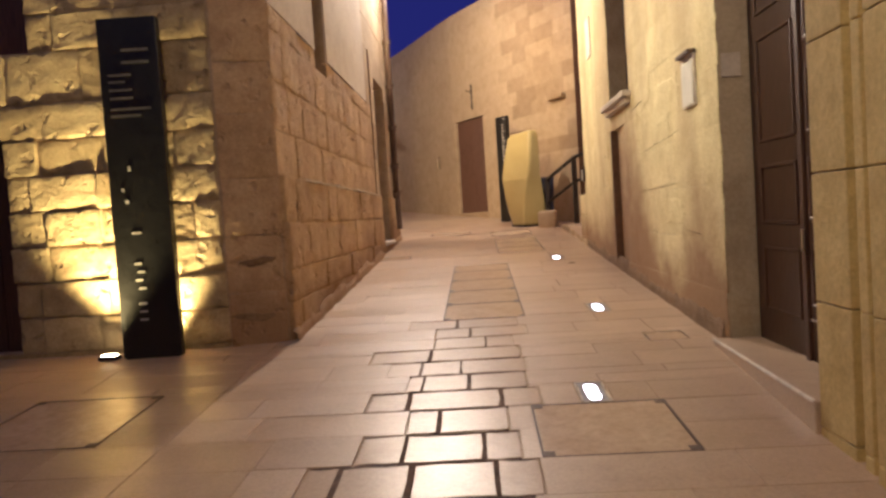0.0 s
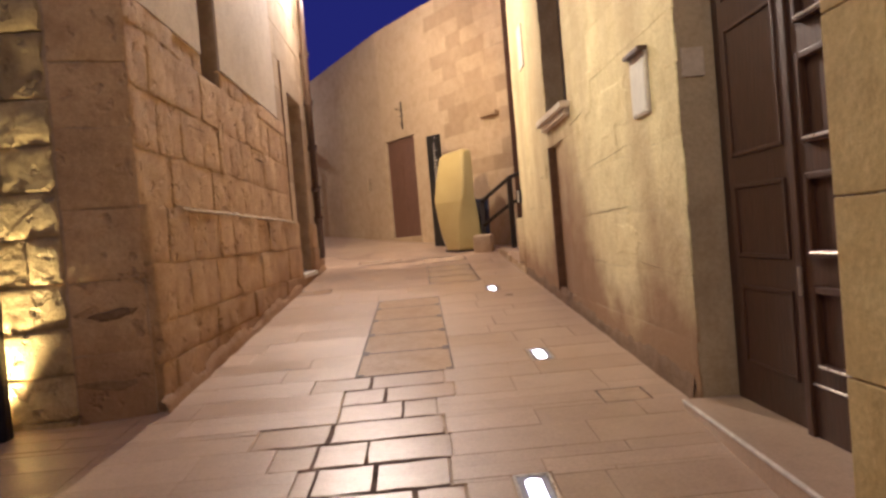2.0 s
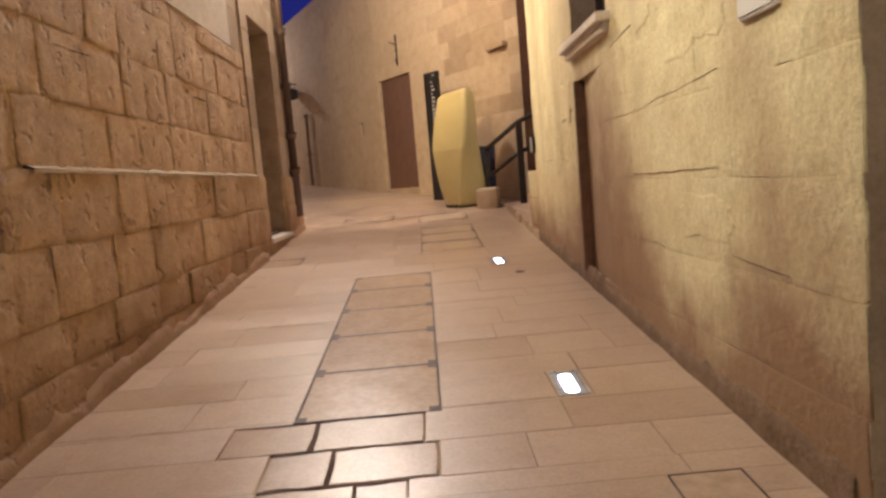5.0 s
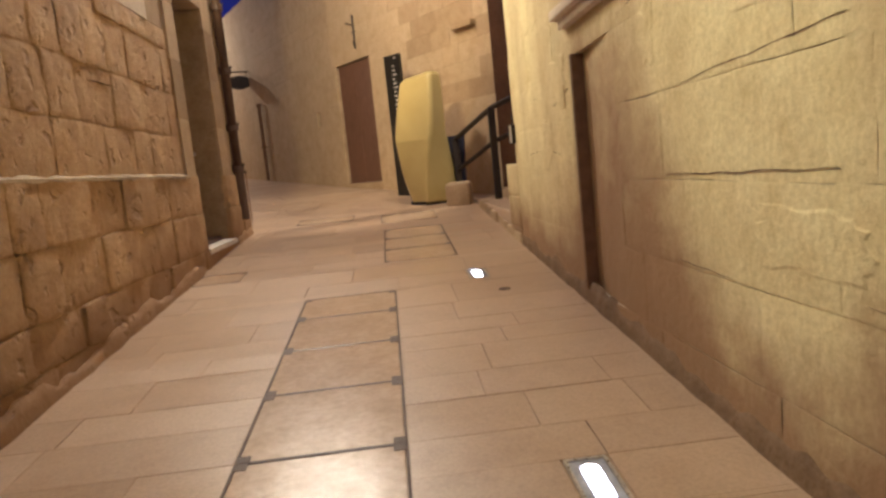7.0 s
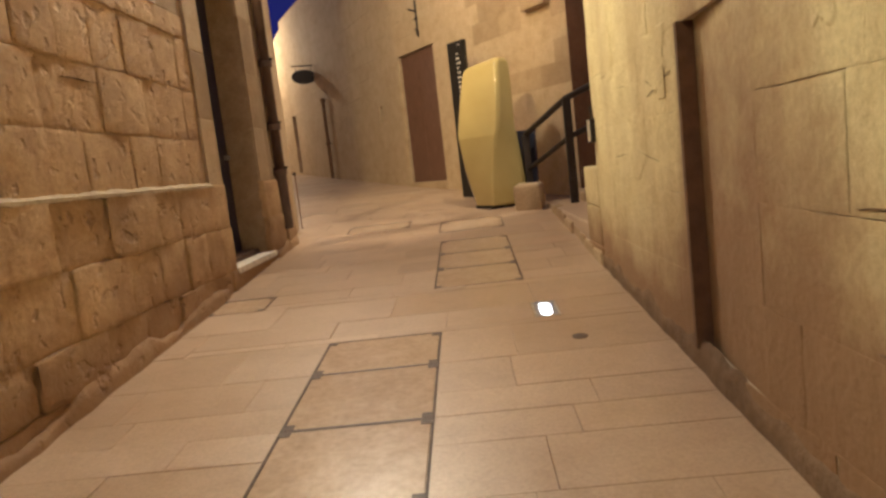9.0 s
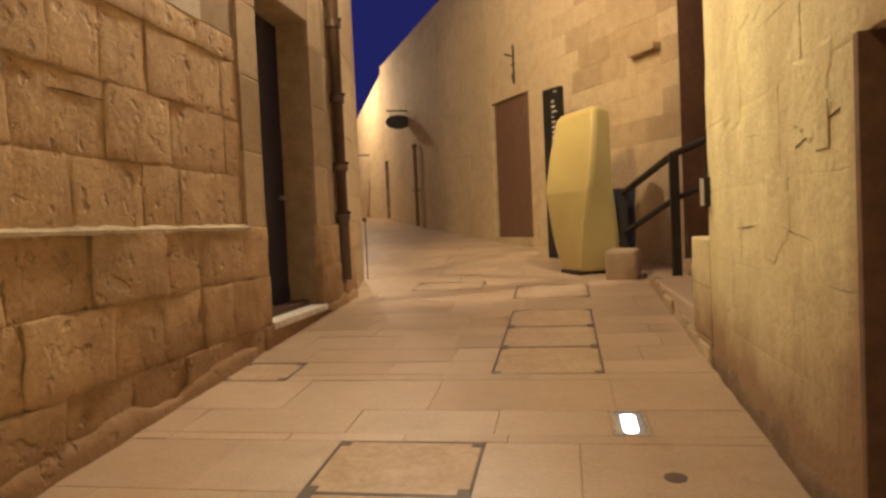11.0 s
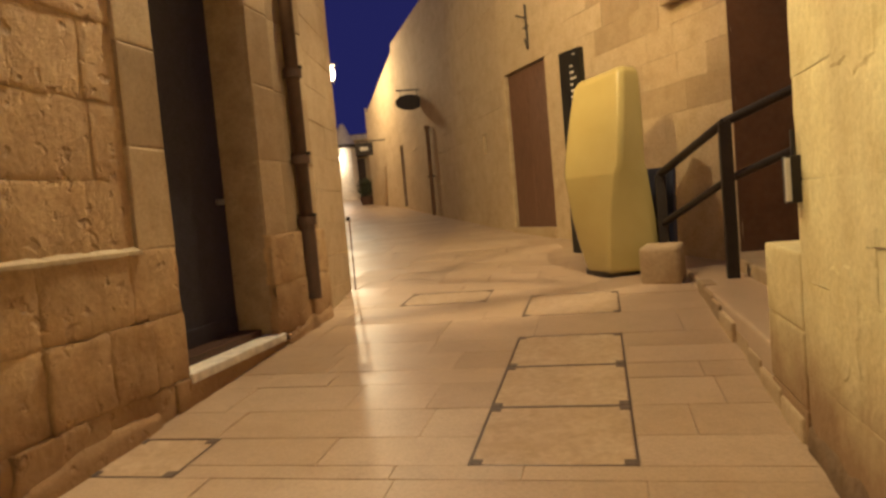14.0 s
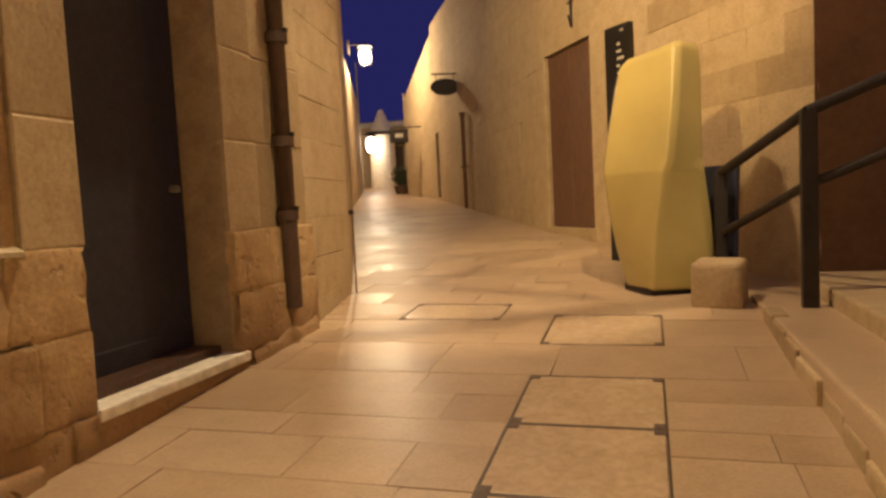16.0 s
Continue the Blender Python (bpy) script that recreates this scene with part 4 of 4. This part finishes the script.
for _ in range(420):
    d = Vector((rl.gauss(0, 1), rl.gauss(0, 1), rl.gauss(0, 1))).normalized()
    p = Vector((0, 0, 0.58)) + Vector((d.x * 0.3, d.y * 0.3, d.z * 0.36)) * rl.uniform(0.4, 1.08)
    m = Matrix.Translation(p) @ Euler((rl.uniform(0, 6), rl.uniform(0, 6), rl.uniform(0, 6))).to_matrix().to_4x4()
    q = [bm.verts.new(m @ Vector(c)) for c in ((-0.06, 0, 0), (0, -0.03, 0.01), (0.06, 0, 0), (0, 0.03, 0.01))]
    bm.faces.new(q)
part("foliage", bm, LEAF, bush)

# ---- dark drain dents in the paving ----
for x, y in ((1.12, 8.54),):
    o = new("drain_hole", mesh_of(one_rod((0, 0, -0.02), (0, 0, 0.002), 0.045, 14), "drain_hole", RIM))
    o.matrix_world = PAVE @ pose(x, y, 0)
    tagged(o, "small dark round drain lid in the paving", "drain")
# ---- blocks and slabs ----
rng = random.Random(5)
MESH_L = block_meshes("stone_block", STONE_L, 12, rng, 0.3, 0.07, 0.95, (0.35, 0.65), True)
MESH_S = block_meshes("stone_block", STONE_S, 7, rng, 0.5, 0.07, 1.0, (0.3, 0.68), True)
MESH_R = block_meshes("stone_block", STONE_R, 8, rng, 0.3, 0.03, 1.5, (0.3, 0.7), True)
MESH_R2 = block_meshes("stone_block", STONE_FB, 5, rng, 0.15, 0.02)
MESH_F = block_meshes("stone_block", STONE_FB, 5, rng, 0.25, 0.03)
JAMB = (10.38, 10.70, 0.9, 3.9)
JAMB2 = (11.80, 12.15, 0.9, 3.9)
low = courses(5.29, 12.8, 0.07, 1.68, [L_DOOR], 0.31, (0.32, 0.66), rng, 0.12)
lay_blocks(wall_left, "stone_block", low, MESH_L, rng, 0.003, 0.07, 0.05, 0.012, keep=lambda a, b, c, d: d > G(a))
up = courses(5.28, 10.38, 1.68, 3.03, [L_DOOR, L_WIN], 0.335, (0.32, 0.66), rng, 0.12)
lay_blocks(wall_left, "stone_block", up, MESH_L, rng, 0.003, 0.05, 0.004, 0.008)
MESH_Q = block_meshes("quoin_stone", STONE_L, 5, rng, 0.3, 0.04, 1.2, (0.35, 0.65), True)
lay_blocks(wall_corner, "quoin_stone", courses(0.0, CORNER_L, 0.25, 5.4, [], 0.46, (1, 1.2), rng, 0.15), MESH_Q, rng, 0.004, 0.05, 0.004, 0.007)
lay_blocks(wall_left, "stone_block", courses(12.15, 12.8, 1.68, 3.9, [], 0.55, (0.65, 0.7), rng) + courses(9.9, 10.38, 3.03, 3.9, [], 0.4, (0.5, 0.6), rng) + courses(9.9, 12.8, 3.9, 7.2, [], 0.5, (0.6, 0.9), rng), MESH_R2, rng, 0.005, 0.04, 0.0, 0.002)
for r in (JAMB, JAMB2):
    lay_blocks(wall_left, "jamb_stone", courses(r[0], r[1], 1.68, 3.9, [], 0.55, (1, 1.2), rng), MESH_R2, rng, 0.004, 0.05, 0.022, 0.0)
lay_blocks(wall_left, "lintel_stone", [(10.70, 11.80, 3.55, 3.9)], MESH_R2, rng, 0.004, 0.05, 0.022, 0.0)
side = courses(-5.6, -1.985, 0.1, 3.6, [(-4.75, -3.68, 0.4, 2.35), (-4.6, -3.42, 2.75, 3.6)], 0.27, (0.36, 0.62), rng)
lay_blocks(wall_side, "stone_block", side, MESH_S, rng, 0.014, 0.06, 0.02, 0.014)
right = courses(-10.05, -1.2, 0.0, 4.3, [R_DOOR, R_WIN, R_NICHE, (-3.02, -1.2, -1, 5)], 0.385, (0.6, 1.15), rng, 0.08)
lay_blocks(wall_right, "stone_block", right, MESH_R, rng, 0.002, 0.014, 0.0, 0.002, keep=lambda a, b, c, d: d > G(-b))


def foot_render(parent, name, mat, y0, y1, sign, height, rough, label):
    """Crumbling render along the foot of a wall: tapers to nothing at an uneven upper edge."""
    bm = bmesh.new()
    prev = None
    n = int((y1 - y0) / 0.035)
    for k in range(n + 1):
        y = y0 + (y1 - y0) * k / n
        w = height * (0.75 + 0.55 * noise.noise(Vector((y * 1.9, 7.7, sign))) + 0.35 * noise.noise(Vector((y * 7.0, 2.2, sign))))
        p = rough * (1.0 + 0.6 * noise.noise(Vector((y * 5.0, 4.4, sign))))
        u, g = sign * y, G(y)
        base = FOOT_OFF[sign]
        ring = [bm.verts.new(q) for q in ((u, base - p * 1.2, g - 0.03), (u, base - p, g + w * 0.45), (u, base - p * 0.55, g + w * 0.85), (u, base + 0.012, g + w))]
        if prev:
            for i in range(3):
                bm.faces.new((prev[i], prev[i + 1], ring[i + 1], ring[i]))
        prev = ring
    return part(name, bm, mat, parent, label, smooth=True)


FOOT_OFF = {-1: 0.0, 1: -0.052}
for k, (u, z, w) in enumerate(((0.24, 1.02, 0.32), (0.2, 0.6, 0.36))):
    bm = bmesh.new()
    bmesh.ops.create_icosphere(bm, subdivisions=4, radius=0.5, matrix=Matrix.Translation((u, 0.004, z)) @ Matrix.Diagonal((w, 0.04, 0.065, 1)))
    for v in bm.verts:
        n = noise.noise_vector(v.co * 7 + Vector((k * 3.0, 0, 0))) + noise.noise_vector(v.co * 21) * 0.5
        v.co += Vector((n.x * 0.05, n.y * 0.012, n.z * 0.035))
        v.co.y = 0.012 if v.co.y > 0.012 else max(v.co.y, -0.010)
    part("eroded_band", bm, STONE_FOOT, wall_corner, "dark eroded band of stone", smooth=True)
foot_render(wall_right, "foot_render", STONE_FOOT, 4.56, 10.04, -1, 0.15, 0.012, "damp brown crumbling render at the wall foot")
foot_render(wall_left, "foot_render", STONE_L, 5.22, 10.35, 1, 0.13, 0.022, "crumbling stone render at the wall foot")
foot_render(wall_left, "foot_render", STONE_L, 11.9, 12.75, 1, 0.12, 0.022, "crumbling stone render at the wall foot")
far1 = courses(0.0, FAR_L, 0.6, 6.5, [F_DOOR], 0.31, (0.4, 0.75), rng)
MESH_F2 = block_meshes("stone_block", STONE_FS, 5, rng, 0.15, 0.015)
lay_blocks(wall_far, "stone_block", far1, MESH_F, rng, 0.002, 0.02, 0.0, 0.002, keep=lambda a, b, c, d: d > 1.0 and a > 2.1 and c > 2.5)
lay_blocks(wall_far, "stone_block", far1, MESH_F2, rng, 0.0015, 0.015, 0.0, 0.0015, keep=lambda a, b, c, d: d > 1.0 and not (a > 2.1 and c > 2.5))
joined_blocks(courses(0, FAR2_L, 1.0, 6.5, far2_holes, 0.31, (0.4, 0.75), rng), STONE_F, wall_far2, "far_masonry", rng, 0.0015, 0.03, 0.002)
joined_blocks(courses(0, FAR3_L, 1.5, 6.3, [], 0.31, (0.4, 0.75), rng), STONE_F, wall_far3, "far_masonry", rng, 0.0015, 0.03, 0.002)
joined_blocks(courses(0, FAR4_L, 1.8, 5.4, [], 0.31, (0.4, 0.75), rng), STONE_F, wall_far4, "far_masonry", rng, 0.0015, 0.03, 0.002)
for o, m, ln in left_far:
    joined_blocks(courses(0, ln, 0.2, 7.2 if ln < 6 else 5.6, [], 0.31, (0.4, 0.75), rng), STONE_F, o, "house_masonry", rng, 0.0015, 0.03, 0.002)


def plaster_remains(wall, u, z, w, h, seed, mat, label):
    """A proud, ragged-edged piece of old render; u along the wall, z up."""
    rr = random.Random(seed)
    n = 40
    outer, inner = [], []
    bm = bmesh.new()
    for k in range(n):
        a = k * math.tau / n
        c, d = math.cos(a), math.sin(a)
        f = 1 / max(abs(c), abs(d)) ** 0.75 * (0.78 + 0.3 * noise.noise(Vector((c * 1.7, d * 1.7, seed * 3.1))) + rr.uniform(-0.06, 0.06))
        outer.append(bm.verts.new((u + c * w / 2 * f, 0.004, z + d * h / 2 * f)))
        inner.append(bm.verts.new((u + c * (w / 2 * f - 0.03), -0.0035 + rr.uniform(-0.001, 0.001), z + d * (h / 2 * f - 0.025))))
    for k in range(n):
        j = (k + 1) % n
        bm.faces.new((outer[k], outer[j], inner[j], inner[k]))
    bm.faces.new(inner)
    return part("plaster_remains", bm, mat, wall, label)


def open_joint(wall, u0, z0, u1, z1, width, seed):
    """A ragged dark joint that has lost its mortar."""
    rr = random.Random(seed)
    n = max(6, int(abs(u1 - u0) / 0.03))
    bm = bmesh.new()
    prev = None
    for k in range(n + 1):
        f = k / n
        u = u0 + (u1 - u0) * f
        z = z0 + (z1 - z0) * f + 0.008 * noise.noise(Vector((u * 7, seed, 0)))
        t = width * max(0.1, math.sin(math.pi * f)) * (0.25 + rr.random())
        ring = [bm.verts.new(q) for q in ((u, -0.0035, z - t / 2), (u, -0.0035, z + t / 2), (u, 0.02, z + t / 2), (u, 0.02, z - t / 2))]
        if prev:
            for i in range(4):
                bm.faces.new((prev[i], prev[(i + 1) % 4], ring[(i + 1) % 4], ring[i]))
        prev = ring
    part("open_joint", bm, DARK_BED, wall, "dark open joint")


for k, (y, z, w, h) in enumerate(((6.72, 2.02, 0.22, 0.34), (6.35, 2.35, 0.5, 0.4), (5.7, 2.1, 0.9, 0.45), (8.32, 2.02, 0.5, 0.42), (8.75, 1.62, 0.45, 0.5), (9.45, 2.3, 0.5, 0.6), (9.0, 2.65, 0.6, 0.4), (5.6, 1.2, 0.7, 0.3), (9.6, 1.3, 0.4, 0.5))):
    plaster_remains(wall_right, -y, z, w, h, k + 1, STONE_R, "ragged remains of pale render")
for k, (ya, za, yb, zb, w) in enumerate(((6.6, 1.395, 5.45, 1.42, 0.012), (6.42, 1.765, 5.4, 1.82, 0.016), (6.52, 1.03, 6.05, 1.02, 0.012), (8.78, 1.585, 8.35, 1.52, 0.014), (8.5, 1.86, 8.08, 1.94, 0.014),
                                        (9.4, 1.55, 9.0, 1.57, 0.012), (9.2, 1.98, 8.9, 1.96, 0.012), (6.95, 2.2, 6.5, 2.24, 0.014), (5.35, 1.05, 4.9, 1.03, 0.008))):
    open_joint(wall_right, -ya, za, -yb, zb, w * (0.36 if ya < 8 else 0.26), k + 1.5)
for k, (ya, za, yb, zb, w) in enumerate(((6.0, 1.06, 5.6, 1.05, 0.02), (6.4, 0.86, 5.9, 0.85, 0.018), (7.9, 1.3, 7.4, 1.3, 0.016), (9.3, 0.95, 8.9, 0.96, 0.016), (9.0, 2.35, 8.5, 2.34, 0.014), (6.9, 2.36, 6.3, 2.35, 0.014))):
    open_joint(wall_left, yb, zb, ya, za, w * 0.6, k + 20.5)

# ragged pale strip for the light caught on top of the projecting lower courses
bm = bmesh.new()
prev = None
n = 130
for k in range(n + 1):
    u = 5.9 + (10.36 - 5.9) * k / n
    w = 0.5 + 0.5 * noise.noise(Vector((u * 5.0, 3.1, 0.0))) + 0.35 * noise.noise(Vector((u * 17.0, 1.0, 0.0)))
    w = max(0.05, w)
    ring = [bm.verts.new(p) for p in ((u, -0.056 - 0.008 * w, 1.672 - 0.018 * w), (u, -0.056 - 0.006 * w, 1.684), (u, 0.004, 1.69 + 0.03 * w), (u, 0.02, 1.66))]
    if prev:
        for i in range(4):
            j = (i + 1) % 4
            bm.faces.new((prev[i], prev[j], ring[j], ring[i]))
    prev = ring
part("ledge_mortar", bm, MORTAR_R, wall_left, "ragged pale strip for the light on the ledge")

# the far wall comes down towards the end of the street
for o in (wall_far3, *wall_far3.children):
    for v in o.data.vertices:
        v.co.z = 1.5 + (v.co.z - 1.5) * (0.76 + 0.24 * min(1.0, max(0.0, v.co.x / FAR3_L)))

# paving: courses across the alley, cut round covers and lamps
pavement = new("pavement")
tagged(pavement, "worn polished limestone paving slabs rising up the alley", "pavement", kind="structure")
pavement.matrix_world = PAVE
MESH_P = []
for _ in range(6):
    bm = bmesh.new()
    e = 0.004
    low_v = [bm.verts.new((x, y, -1)) for x, y in ((0, 0), (1, 0), (1, 1), (0, 1))]
    mid_v = [bm.verts.new((x, y, -0.16)) for x, y in ((0, 0), (1, 0), (1, 1), (0, 1))]
    top_v = [bm.verts.new((x, y, rng.uniform(-0.06, 0.06))) for x, y in ((e, e), (1 - e, e), (1 - e, 1 - e), (e, 1 - e))]
    for i in range(4):
        j = (i + 1) % 4
        bm.faces.new((low_v[i], low_v[j], mid_v[j], mid_v[i]))
        bm.faces.new((mid_v[i], mid_v[j], top_v[j], top_v[i]))
    bm.faces.new(top_v)
    MESH_P.append(mesh_of(bm, "paving_slab", PAVING))
MESH_SETT = []
for _ in range(9):                       # setts with worn, uneven outlines
    bm = bmesh.new()
    rim = [(0, 0), (0.33, 0), (0.67, 0), (1, 0), (1, 0.5), (1, 1), (0.67, 1), (0.33, 1), (0, 1), (0, 0.5)]
    rim = [(x + rng.uniform(-1, 1) * 0.018, y + rng.uniform(-1, 1) * 0.035) for x, y in rim]
    low_v = [bm.verts.new((x, y, -1)) for x, y in rim]
    mid_v = [bm.verts.new((x, y, -0.22)) for x, y in rim]
    top_v = [bm.verts.new((0.5 + (x - 0.5) * 0.965, 0.5 + (y - 0.5) * 0.94, rng.uniform(-0.02, 0.02))) for x, y in rim]
    for i in range(10):
        j = (i + 1) % 10
        bm.faces.new((low_v[i], low_v[j], mid_v[j], mid_v[i]))
        bm.faces.new((mid_v[i], mid_v[j], top_v[j], top_v[i]))
    mid = bm.verts.new((0.5, 0.5, 0.01))
    for i in range(10):
        bm.faces.new((top_v[i], top_v[(i + 1) % 10], mid))
    MESH_SETT.append(mesh_of(bm, "paving_sett", SETT))
sett_rows = []
for lo_y, hi_y in ((1.9, 2.9), (2.9, 3.55), (3.55, 5.68)):
    n = round((hi_y - lo_y) / 0.29)
    for k in range(n):
        sett_rows.append((-0.6 + (0.08 if lo_y > 3 else 0) + rng.uniform(-0.28, 0.2), 0.17 + (0.12 if lo_y > 3 else 0) + rng.uniform(-0.12, 0.035), lo_y + (hi_y - lo_y) * k / n, lo_y + (hi_y - lo_y) * (k + 1) / n))
cut = [c for c in COVERS] + sett_rows + [(x - 0.09, x + 0.09, y - 0.17, y + 0.17) for x, y in GROUND_LAMPS]
near = courses(-1.62, 1.62, 1.2, 13.6, cut, 0.40, (0.45, 1.1), rng, 0.22)


def lay_slabs(rects, gap, name, gap_y=1.0, meshes=MESH_P):
    for (a, b, c, d) in rects:
        o = new(name, rng.choice(meshes))
        o.parent = pavement
        g = gap * rng.uniform(0.6, 1.5)
        o.location = (a + g / 2, c + g / 2, rng.uniform(-0.001, 0.001))
        o.scale = (b - a - g, d - c - g * gap_y, 0.02)


lay_slabs(near, 0.0014, "paving_slab")
for k, (xa, xb, ya, yb) in enumerate(sett_rows):
    lay_slabs(courses(xa, xb, ya, yb, [], 1.0, (0.24, 0.52), rng), 0.015, "paving_sett", 1.4, MESH_SETT)
    part("sett_bed", one_box(xa + 0.012, xb - 0.012, ya - (0.008 if k % 4 else -0.012), yb - 0.006, -0.02, -0.002), DARK_BED, pavement, "dark open joints between paving setts")
rest = courses(-10.5, 4.0, 13.6, 40.0, [], 0.4, (0.5, 0.95), rng) + courses(-9.0, 3.0, -6.0, 1.2, [], 0.4, (0.5, 0.95), rng) + courses(-9.0, -1.62, 1.2, 5.3, cut, 0.4, (0.5, 0.95), rng)
vs, fs = [], []
for (a, b, c, d) in rest:
    g, z, n = 0.003, rng.uniform(-0.0012, 0.0012), len(vs)
    vs += [(a + g, c + g, z), (b - g, c + g, z), (b - g, d - g, z), (a + g, d - g, z), (a + g, c + g, -0.02), (b - g, c + g, -0.02), (b - g, d - g, -0.02), (a + g, d - g, -0.02)]
    fs += [tuple(n + i for i in f) for f in ((0, 1, 2, 3), (4, 5, 1, 0), (5, 6, 2, 1), (6, 7, 3, 2), (7, 4, 0, 3))]
me = bpy.data.meshes.new("paving_rest")
me.from_pydata(vs, [], fs)
me.materials.append(PAVING_J)
o = new("paving_rest", me)
o.parent = pavement
tagged(o, kind="stuff")
